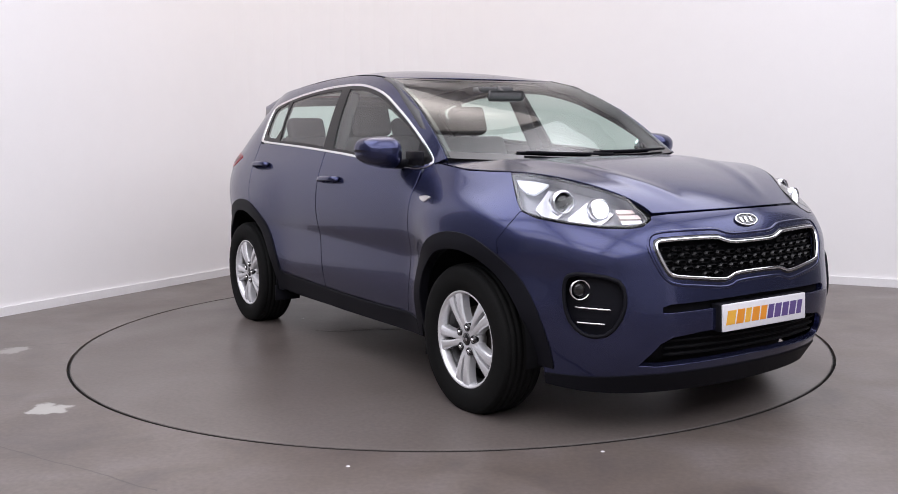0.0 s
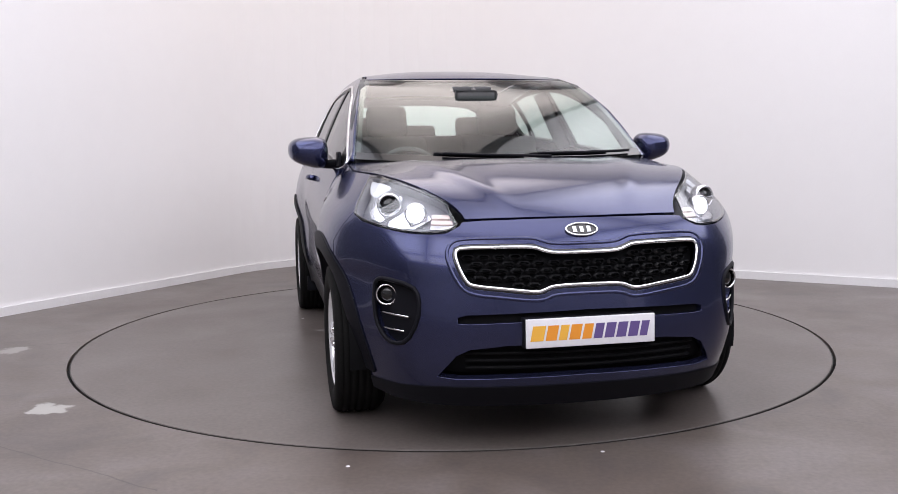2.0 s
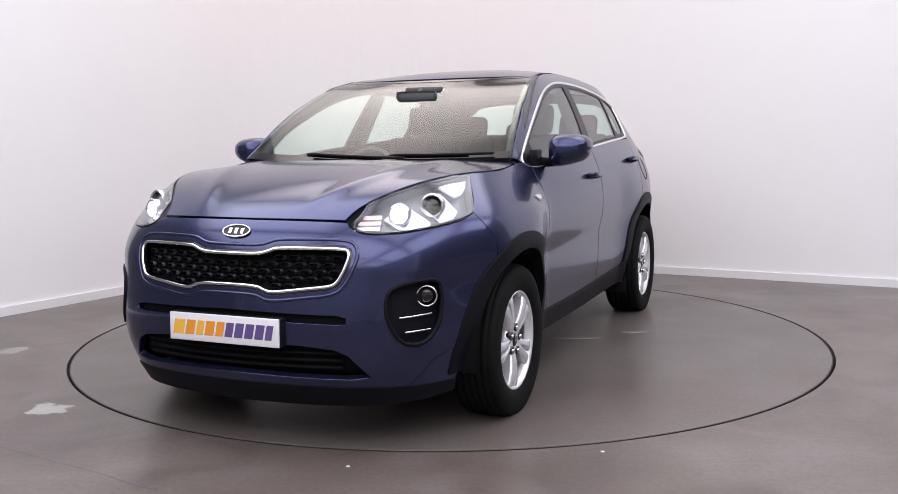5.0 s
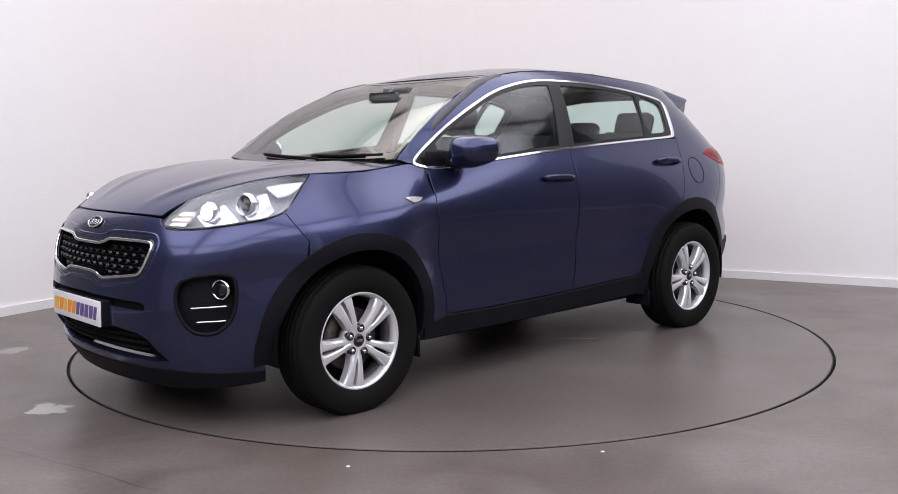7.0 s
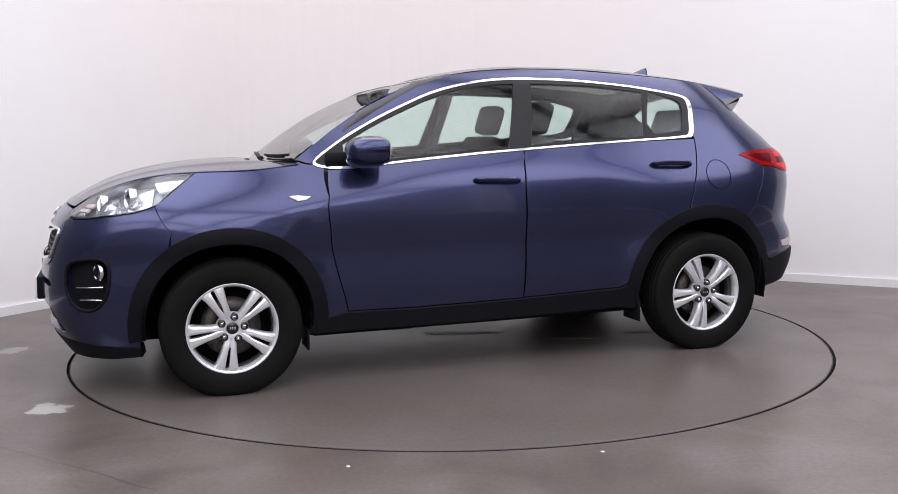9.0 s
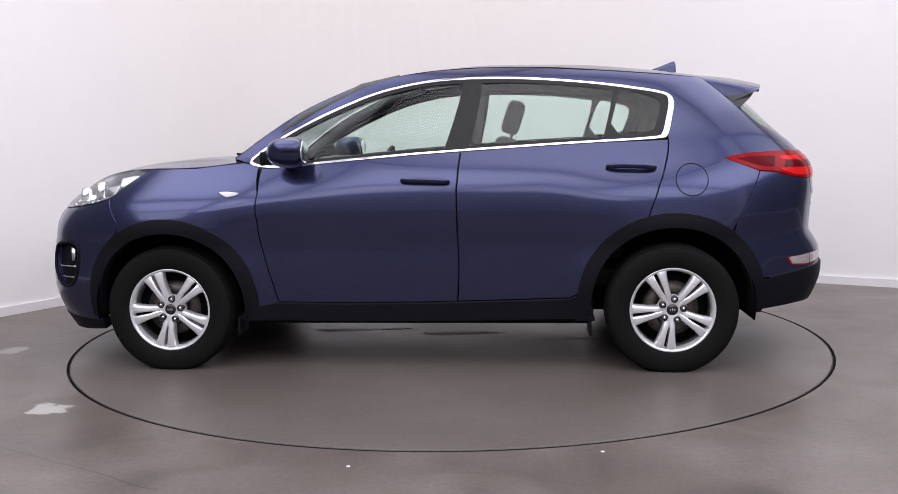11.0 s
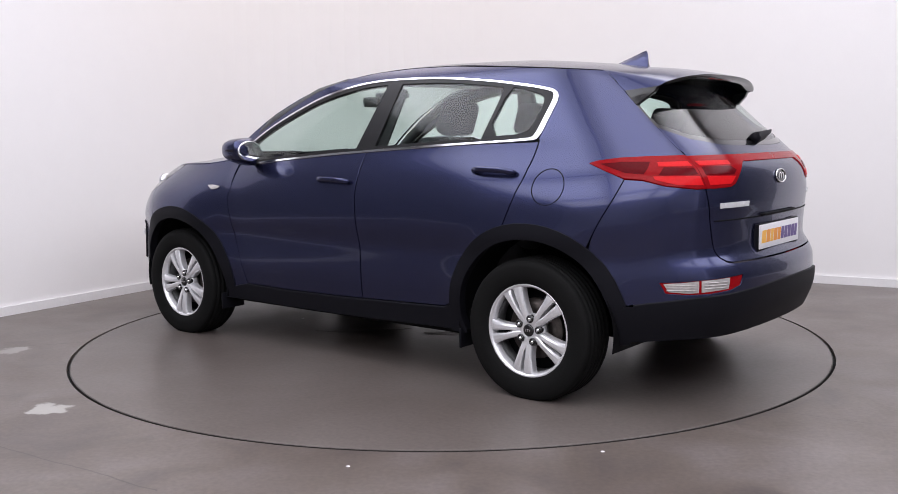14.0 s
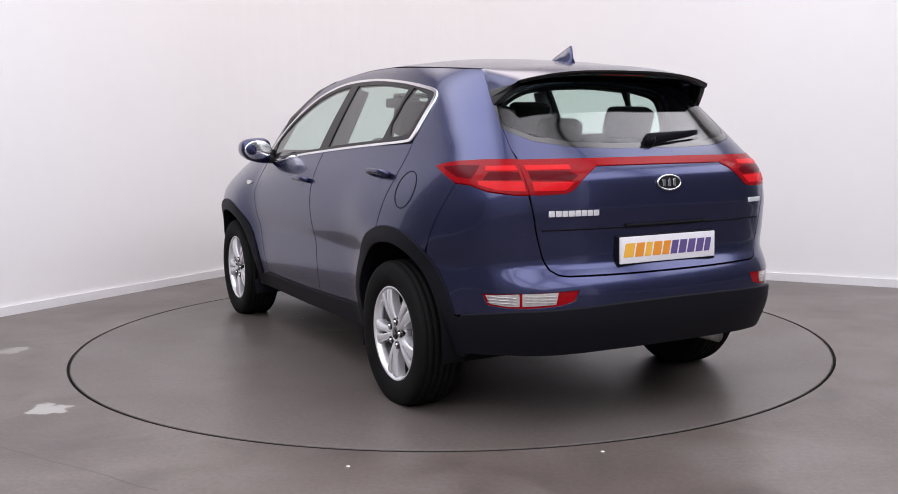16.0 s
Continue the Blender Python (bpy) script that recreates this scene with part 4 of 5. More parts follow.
# fog lamp pods
def disc_on(surface, s, z, off):
    p, n = inwards(surface, [(s, z)], off)
    q = Vector(n[0]).to_track_quat("Y", "Z").to_matrix().to_4x4()
    return Matrix.Translation(Vector(p[0])) @ q
for sgn in (1, -1):
    pod = panel("fog_lamp_pod", sheet(on_front, [(s * sgn, z) for s, z in FOG], off=-.03, skirt=0), CLAD, car, "black textured fog-lamp pod")[0]
    p, n = inwards(on_front, resample([(s * sgn, z) for s, z in shrink(FOG, .006)], .02), .0)
    bm = bmesh.new()
    tube(bm, p, .009, True, 6)
    part("pod_rim", bm, CLAD, pod)
    fs, fz = F(.760, .616)
    m = disc_on(on_front, fs * sgn, fz, -.022)
    # the lamp looks straight ahead more than the bumper's corner does
    m = Matrix.Translation(m.translation + Vector((.012, 0, 0))) @ (Vector((1, .42 * sgn, 0))).to_track_quat("Y", "Z").to_matrix().to_4x4()
    bm = bmesh.new()
    lathe(bm, [(.033, -.02), (.036, .004), (.038, .010), (.043, .008), (.044, -.02)], 32, True, m)
    part("fog_lamp_ring", bm, CHROME, pod, "chrome fog-lamp ring")
    bm = bmesh.new()
    lathe(bm, [(.0001, .004), (.018, .002), (.033, -.006), (.033, -.02), (.0001, -.02)], 24, False, m)
    part("fog_lamp", bm, GLOSSBLACK, pod, "dark fog-lamp lens")
    for za, zb, ya, yb in ((.541, .545, .680, .770), (.481, .482, .696, .766)):
        bm = bmesh.new()
        a, b = F(ya, za), F(yb, zb)
        p, n = inwards(on_front, [((a[0] + (b[0] - a[0]) * t) * sgn, a[1] + (b[1] - a[1]) * t) for t in np.linspace(0, 1, 10)], -.010)
        tube(bm, p, .0045, sides=6)
        part("chrome_bar", bm, CHROME, pod, "thin chrome bar")

# headlamps
for sgn in (1, -1):
    shape = [(s * sgn, z) for s, z in LAMP]
    lamp = panel("headlamp", sheet(on_front, shape, off=-.055, skirt=0), BEZEL, car, "swept-back clear headlamp, lit")[0]
    rim = resample(rounded(shrink(shape, .006), 1), .02)
    p, n = inwards(on_front, rim, -.004)
    bm = bmesh.new()
    tube(bm, p, .0042, True, 6)
    part("headlamp_rim", bm, GLOSSBLACK, lamp)
    # pale wall of the housing
    a, _ = inwards(on_front, rim, -.008)
    b, _ = inwards(on_front, rim, -.054)
    c = len(rim)
    solid("housing_wall", [*a, *b], [(k, (k + 1) % c, c + (k + 1) % c, c + k) for k in range(c)], BEZEL, lamp, "pale grey lamp housing wall")
    for nm, x, y, z, rad, mat in (("projector", 1.775, .70, .957, .047, "open"), ("dipped_projector", 1.905, .615, .930, .041, "lit")):
        m = Matrix.Translation((x, y * sgn, z)) @ Vector((1, .25 * sgn, .05)).to_track_quat("Y", "Z").to_matrix().to_4x4()
        bm = bmesh.new()
        lathe(bm, [(rad * .78, -.03), (rad * .84, .008), (rad * .95, .013), (rad * 1.08, .006), (rad * 1.12, -.03)], 32, True, m)
        part("projector_ring", bm, REFLECTOR, lamp, "bright silver projector ring")
        bm = bmesh.new()
        lathe(bm, [(.0001, .016), (rad * .35, .013), (rad * .6, .006), (rad * .8, -.006), (rad * .8, -.03), (.0001, -.03)], 24, False, m)
        part("projector_lens", bm, LIT if mat == "lit" else GLOSSBLACK, lamp, "bright lit projector lens" if mat == "lit" else "dark glass projector lens")
    # daytime strip at the outer top, reflector bowls and turn lamp ribs
    def chip(name, poly, mat, off, label, parent=lamp):
        return panel(name, sheet(on_front, [(s * sgn, z) for s, z in poly], off=off, skirt=.012, step=.015), mat, parent, label)[0]
    chip("daytime_lamp", [FS(1.50, 1.060), FS(1.60, 1.055), FS(1.66, 1.045), FS(1.645, 1.005), FS(1.60, 1.012), FS(1.545, 1.035)], LITSOFT, -.022, "pale lit daytime lamp")
    chip("reflector_bowl", [FS(1.67, 1.032), FS(1.75, 1.020), FS(1.80, .985), FS(1.80, .915), FS(1.74, .925), FS(1.69, .955)], REFLECTOR, -.040, "silver reflector bowl")
    chip("reflector_bowl", [FS(1.84, .985), FS(1.90, .965), FS(1.945, .94), FS(1.95, .90), FS(1.86, .895), FS(1.835, .92)], REFLECTOR, -.040, "silver reflector bowl")
    for k in range(3):
        z = .888 + .021 * k
        chip("turn_lamp_rib", [F(.485 + .005 * k, z), F(.485 + .005 * k, z + .013), F(.575 - .008 * k, z + .013), F(.580 - .008 * k, z)], AMBER if k else REFLECTOR, -.020, "amber turn-lamp rib")
    cover = panel("headlamp_lens", sheet(on_front, shape, off=.001, skirt=0, gap=.001), LENS, lamp, "clear headlamp lens")[0]

# badge: oval chrome ring with a dark field and plain bars
def badge(surface, s, z, rx, rz, parent, lean=0.0):
    m = disc_on(surface, s, z, .003)
    bm = bmesh.new()
    tube(bm, [m @ Vector((rx * math.cos(a), 0.002, rz * math.sin(a))) for a in np.linspace(0, math.tau, 41)[:-1]], .004, True, 8)
    ob = part("badge", bm, CHROME, parent, "oval chrome badge")
    bm = bmesh.new()
    ring = [bm.verts.new(m @ Vector((rx * math.cos(a), .0, rz * math.sin(a)))) for a in np.linspace(0, math.tau, 41)[:-1]]
    bm.faces.new(ring)
    part("badge_field", bm, GLOSSBLACK, ob, "black badge field")
    for k in (-.45, 0, .45):
        bm = bmesh.new()
        box(bm, k * rx, .002, 0, rx * .24, .003, rz * .95, .001, m)
        part("badge_bar", bm, CHROME, ob)
badge(on_front, 0.0, .868, .064, .028, car)


# number plates: white sheet with plain printed bars
def plate(centre, facing, parent, w=.52, h=.112):
    m = Matrix.Translation(centre) @ Vector(facing).to_track_quat("Y", "Z").to_matrix().to_4x4()
    bm = bmesh.new()
    box(bm, 0, 0, 0, w, .010, h, .003, m)
    ob = part("number_plate", bm, WHITEPLATE, parent, "white number plate with orange and violet print")
    # printed slanted bars, one for each character of the dealer's mark; seen from outside x runs to the left
    widths = [.060, .052, .042, .052, .046, .044, .048, .048, .048, .040]
    x, hh = sum(widths) / 2, .029
    for k, wk in enumerate(widths):
        bm = bmesh.new()
        lay = []
        for yy in (.0045, .0062):
            lay.append([bm.verts.new(m @ Vector((xx, yy, zz))) for xx, zz in ((x + .004, -hh), (x - wk + .013, -hh), (x - wk + .001, hh), (x - .008, hh))])
        bm.faces.new(lay[1])
        for q in range(4):
            bm.faces.new((lay[0][q], lay[0][(q + 1) % 4], lay[1][(q + 1) % 4], lay[1][q]))
        part("print_bar", bm, ((YELLOWISH, ORANGE)[k % 2 if k < 4 else 1]) if k < 5 else VIOLET, ob, smooth=False)
        x -= wk
    return ob
bm = bmesh.new()
box(bm, 2.216, 0, .49, .05, .53, .116, .006)
part("plate_bracket", bm, CLAD, car, "black number-plate bracket")
plate((2.247, 0, .490), (1, 0, .03), car)


# ---- car: rear ----
def sym(half):
    return half + [(-s, z) for s, z in half[1:-1][::-1]]
GLASS_R = [R(0, 1.178), R(.20, 1.178), R(.39, 1.186), R(.54, 1.212), R(.612, 1.262), R(.612, 1.30), R(.590, 1.37), R(.52, 1.44), R(.44, 1.475), R(.29, 1.492), R(0, 1.498)]
GATE = [R(0, 1.535), R(.30, 1.533), R(.505, 1.528), RS(-1.605, 1.470), RS(-1.69, 1.396), RS(-1.785, 1.311), RS(-1.873, 1.236), RS(-1.935, 1.181), RS(-1.985, 1.143),
        R(.640, 1.139), R(.645, 1.06), R(.637, .998), R(.622, .90), R(.605, .812), R(.582, .73), R(.562, .690), R(.535, .672), R(.50, .667), R(.3, .664), R(0, .663)]
LAMP_IN = [R(.642, 1.137), R(.50, 1.139), R(.333, 1.138), R(.338, 1.106), R(.385, 1.080), R(.425, 1.050), R(.470, 1.010), R(.50, .999), R(.60, .995), R(.637, .997)]
BARS = [R(.333, 1.138), R(0, 1.139), R(-.333, 1.138), R(-.336, 1.107), R(0, 1.108), R(.336, 1.107)]
gate = panel("tailgate", sheet(on_rear, sym(GATE), [sym(GLASS_R)], step=.022, gap=.002, skirt=.02), PAINT, car)[0]
panel("rear_window", sheet(on_rear, sym(GLASS_R), off=-.003, skirt=0), GLASS, gate, "clear rear window glass")[0].visible_shadow = False
# black border of the rear glass
panel("rear_window_border", sheet(on_rear, sym(GLASS_R), [shrink(resample(sym(GLASS_R), .05), .022)], off=-.0015, skirt=0), GLOSSBLACK, gate, "black border of the rear window")
# tail lamps and the bar between them
TAIL_OUT = [RS(-1.606, 1.108), RS(-1.64, 1.120), RS(-1.738, 1.133), RS(-1.86, 1.139), RS(-1.983, 1.141), R(.640, 1.137), R(.645, 1.06), R(.638, .997), RS(-2.06, .996), RS(-1.953, 1.011), RS(-1.86, 1.036), RS(-1.78, 1.042), RS(-1.68, 1.078)]
for sgn in (1, -1):
    poly = [(s * sgn, z) for s, z in TAIL_OUT]
    lamp = panel("tail_lamp", sheet(on_rear, poly, off=.004, skirt=.03, gap=.002, lip=.003), REDLENS, car, "wrap-round red tail lamp")[0]
    poly = [(s * sgn, z) for s, z in LAMP_IN]
    inner_lamp = panel("tail_lamp_inner", sheet(on_rear, poly, off=.005, skirt=.03, gap=.002, lip=.003), REDLENS, gate, "red tail lamp on the tailgate")[0]
    def chip(poly, parent, mat, off, name="lamp_cell", label="darker red lamp cell"):
        panel(name, sheet(on_rear, [(s * sgn, z) for s, z in poly], off=off, skirt=.004, step=.02), mat, parent, label)
    chip([RS(-1.66, 1.104), RS(-1.76, 1.112), RS(-1.87, 1.112), RS(-1.86, 1.060), RS(-1.78, 1.066)], lamp, REDDARK, .0055)
    chip([RS(-1.93, 1.088), R(.655, 1.085), R(.655, 1.058), RS(-1.92, 1.055)], lamp, REDDARK, .0055)
    chip([R(.625, 1.088), R(.47, 1.088), R(.44, 1.070), R(.47, 1.052), R(.625, 1.056)], inner_lamp, REDDARK, .0065)
    chip([RS(-1.90, 1.110), R(.655, 1.112), R(.655, 1.094), RS(-1.91, 1.092)], lamp, REDLIT, .0062, "lit_cell", "brighter lit red cell")
    chip([RS(-1.90, 1.050), R(.652, 1.050), R(.648, 1.012), RS(-1.99, 1.016), RS(-1.91, 1.036)], lamp, REDLIT, .0062, "lit_cell", "brighter lit red cell")
    chip([R(.628, 1.112), R(.46, 1.112), R(.46, 1.095), R(.628, 1.094)], inner_lamp, REDLIT, .0072, "lit_cell", "brighter lit red cell")
    chip([R(.622, 1.048), R(.46, 1.045), R(.50, 1.014), R(.62, 1.012)], inner_lamp, REDLIT, .0072, "lit_cell", "brighter lit red cell")
panel("tail_bar", sheet(on_rear, BARS, off=.005, skirt=.02, gap=.001, lip=.002), REDLENS, gate, "thin red bar between the tail lamps")
# plate recess line, plate, badge, script bars
# dark rod draws the line of shade under the tailgate's crease
bm = bmesh.new()
p, n = inwards(on_rear, [R(y, .852) for y in np.linspace(-.595, .595, 31)], .0)
tube(bm, p, .0035, sides=6)
part("gate_crease_shade", bm, DARK, gate)
bm = bmesh.new()
p, n = inwards(on_rear, [R(y, .858) for y in np.linspace(-.22, .22, 13)], .006)
tube(bm, p, .008, sides=6)
part("plate_lamp_strip", bm, DARK, gate)
plate((-2.183, 0, .755), (-1, 0, .02), gate)
bm = bmesh.new()
box(bm, -2.166, 0, .752, .03, .532, .128, .004)
part("plate_frame", bm, CLAD, gate, "black rear number-plate frame")
badge(on_rear, 0.0, 1.030, .062, .031, gate)
y0, y1 = .572, .352
for k in range(8):
    ya = y0 + (y1 - y0) * (k + .08) / 8
    yb = y0 + (y1 - y0) * (k + .88) / 8
    panel("script_bar", sheet(on_rear, [R(ya, .908), R(yb, .908), R(yb, .930), R(ya, .930)], off=.005, skirt=.004, step=.02), SCRIPT, gate, "small bright script bar")
for k in range(3):
    panel("script_bar", sheet(on_rear, [R(-.50 - .035 * k, .925), R(-.53 - .035 * k, .925), R(-.53 - .035 * k, .943), R(-.50 - .035 * k, .943)], off=.005, skirt=.004, step=.02), SCRIPT, gate, "small bright script bar")
# rear wiper
bm = bmesh.new()
p, n = inwards(on_rear, [R(y, 1.196 + .030 * t) for y, t in zip(np.linspace(.02, -.30, 12), np.linspace(0, 1, 12))], .020)
rows = []
for k in range(12):
    t = k / 11
    rows.append([bm.verts.new(Vector(p[k]) + Vector(n[k]) * (.014 - .006 * t) * math.cos(a) + Vector((0, 0, 1)) * (.027 - .017 * t) * math.sin(a)) for a in np.linspace(0, math.tau, 11)[:-1]])
for a, b in zip(rows, rows[1:]):
    for q in range(10):
        bm.faces.new((a[q], a[(q + 1) % 10], b[(q + 1) % 10], b[q]))
bm.faces.new(rows[0]); bm.faces.new(rows[-1][::-1])
w = part("rear_wiper", bm, CLAD, gate, "black rear wiper")
bm = bmesh.new()
m = disc_on(on_rear, *R(0.0, 1.203), .0)
lathe(bm, [(.0001, .035), (.018, .033), (.026, .02), (.028, 0), (.0001, 0)], 20, False, m)
part("wiper_hub", bm, CLAD, w)

# roof spoiler: carries the roof on past the glass, its cheeks folded down to the body's seam
seam3 = edge3([(-1.53, 1.535), (-1.565, 1.505), (-1.60, 1.475), (-1.648, 1.433)])
ROOF_END = roof_loft(np.array(1.0), np.array(.985))
def spoiler_point(p, q):
    k = min(abs(p) / .86, 1.0)
    lead = roof_loft(np.array(k), np.array(.985)) + np.array([-.004, 0, 0])
    trail = np.array([-1.900 + .060 * k**3, ROOF_END[1] * k, 1.516 - .046 * k**3])
    if abs(p) > .86:
        f = (abs(p) - .86) / .14
        lead = seam3(np.array(f)) + np.array([-.003, 0, 0])
        trail = trail + (np.array([-1.812, float(seam3(np.array(1.0))[1]) - .020, 1.452]) - trail) * f
    c = lead + (trail - lead) * q
    c[2] += .008 * math.sin(q * math.pi) * (1 - k**4)
    return (c[0], math.copysign(c[1], p), c[2])
bm = bmesh.new()
grid = [[bm.verts.new(spoiler_point(p, q)) for q in np.linspace(0, 1, 9)] for p in np.linspace(-1, 1, 57)]
for a, b in zip(grid, grid[1:]):
    for k in range(8):
        bm.faces.new((a[k], a[k + 1], b[k + 1], b[k]))
spoiler = part("roof_spoiler", bm, PAINT, gate, "blue roof spoiler over the rear window")
# black underside, from the trailing edge forward to the glass
bm = bmesh.new()
rows = []
for p in np.linspace(-.86, .86, 41):
    t = np.array(spoiler_point(p, 1.0))
    e = np.array([-1.70 - .02 * (1 - abs(p)), t[1] * .97, min(1.494, t[2] - .004)])
    rows.append([bm.verts.new(t), bm.verts.new(t + np.array([.004, 0, -.016])), bm.verts.new((t + e) / 2 + np.array([0, 0, -.012])), bm.verts.new(e)])
for a, b in zip(rows, rows[1:]):
    for k in range(3):
        bm.faces.new((a[k], a[k + 1], b[k + 1], b[k]))
part("spoiler_underside", bm, GLOSSBLACK, spoiler, "gloss black underside of the spoiler")
fin_a, fin_c = edge3([(-1.648, 1.433), (-1.70, 1.386), (-1.716, 1.370)])(np.array(0.0)), edge3([(-1.648, 1.433), (-1.70, 1.386), (-1.716, 1.370)])(np.array(1.0))
for sgn in (1, -1):
    bm = bmesh.new()
    tri = [fin_a + np.array([0, 0, .004]), np.array([-1.808, fin_a[1] - .021, 1.455]), np.array([-1.792, fin_a[1] - .016, 1.425]), fin_c + np.array([-.004, 0, -.004]), (fin_a + fin_c) / 2]
    lay = [[bm.verts.new((p[0], sgn * (p[1] - d), p[2])) for p in tri] for d in (0, .03)]
    bm.faces.new(lay[0]); bm.faces.new(lay[1][::-1])
    for k in range(5):
        l = (k + 1) % 5
        bm.faces.new((lay[0][k], lay[0][l], lay[1][l], lay[1][k]))
    bmesh.ops.bevel(bm, geom=list(bm.edges), offset=.003, segments=1, affect="EDGES")
    part("spoiler_fin", bm, GLOSSBLACK, spoiler, "gloss black spoiler side fin", smooth=False)
bm = bmesh.new()
box(bm, -1.868, 0, 1.503, .022, .26, .013, .004, seg=1)
part("brake_light", bm, REDLENS, spoiler, "red high-level brake light")
# shark-fin aerial
bm = bmesh.new()
prof = [(-1.300, 1.600, .028), (-1.34, 1.616, .028), (-1.39, 1.634, .022), (-1.44, 1.654, .012), (-1.470, 1.664, .006), (-1.478, 1.645, .010), (-1.482, 1.60, .022), (-1.485, 1.575, .028)]
rows = []
for x, z, wd in prof:
    zb = 1.562 if x < -1.40 else 1.575
    rows.append([bm.verts.new((x, sg * w2, zz)) for sg, w2, zz in ((-1, .030, zb), (-1, wd * .8, (zb + z) / 2), (-1, wd * .25, z), (1, wd * .25, z), (1, wd * .8, (zb + z) / 2), (1, .030, zb))])
for a, b in zip(rows, rows[1:]):
    for k in range(5):
        bm.faces.new((a[k], a[k + 1], b[k + 1], b[k]))
bm.faces.new(rows[0]); bm.faces.new(rows[-1][::-1])
part("roof_aerial", bm, PAINT, car, "dark blue shark-fin roof aerial")

# rear bumper
ra = [RS(x, z) for x, z in rear_arch if x < -1.66]
half = [R(0, .657), R(.3, .658), R(.50, .661), R(.54, .667), R(.57, .688), R(.588, .73), R(.611, .812), R(.628, .90), R(.643, .994), RS(-2.06, .992), RS(-1.953, 1.007), RS(-1.86, 1.032), RS(-1.785, 1.036),
        RS(-1.725, .90), RS(-1.665, .785), *ra, RS(-1.775, .48), RS(-1.90, .498), R(.70, .525), R(.50, .537), R(.25, .546), R(0, .550)]
REFL = [R(.468, .612), R(.60, .606), R(.70, .600), RS(-2.02, .594), RS(-1.94, .590), RS(-1.965, .542), RS(-2.05, .536), R(.66, .538), R(.55, .548), R(.49, .565)]
bump = panel("rear_bumper", sheet(on_rear, sym(half), [REFL, [(-s, z) for s, z in REFL]], step=.022, skirt=.02), PAINT, car)[0]
half = [R(0, .546), R(.25, .542), R(.50, .533), R(.70, .521), RS(-1.90, .494), RS(-1.758, .468), RS(-1.768, .40), RS(-1.775, .315), RS(-1.93, .330), R(.70, .338), R(.5, .345), R(.3, .350), R(0, .352)]
panel("rear_bumper_cladding", sheet(on_rear, sym(half), off=.012, skirt=.08, lip=.008, step=.022), CLAD, car, "black moulded plastic rear bumper trim")
for sgn in (1, -1):
    base = panel("rear_reflector", sheet(on_rear, [(s * sgn, z) for s, z in REFL], off=-.006, skirt=0), REDLENS, bump, "long bumper lamp, red with clear cells")[0]
    for q in ([R(.690, .596), RS(-2.02, .588), RS(-1.958, .584), RS(-1.978, .550), RS(-2.05, .544), R(.690, .546)], [R(.555, .603), R(.680, .597), R(.680, .547), R(.565, .556)]):
        cell = panel("clear_cell", sheet(on_rear, [(s * sgn, z) for s, z in q], off=-.002, skirt=.004, step=.02), CLEARLENS, base, "clear ribbed lamp cell")[0]
        a0, a1 = min(s for s, z in q) + .012, max(s for s, z in q) - .012
        z0 = sum(z for s, z in q) / len(q)
        bm = bmesh.new()
        for dz in (-.012, 0, .012):
            p, n = inwards(on_rear, [((a0 + (a1 - a0) * t) * sgn, z0 + dz) for t in np.linspace(0, 1, 8)], -.0005)
            tube(bm, p, .0022, sides=6)
        part("cell_rib", bm, CLEARLENS, cell)

# ---- car: wheels ----
SLOT_IN = spline([.03, .078, .095, .12, .17, .20, .209, .215], [-.002, -.001, .003, .0065, .0085, .0095, .004, -.002])
SPOKE_OUT = spline([.03, .06, .09, .12, .15, .18, .20, .215], [.034, .030, .033, .038, .045, .053, .062, .074])
SPOKE_Y = spline([.03, .06, .10, .15, .19, .215], [-.013, -.008, .000, .003, .001, -.006])


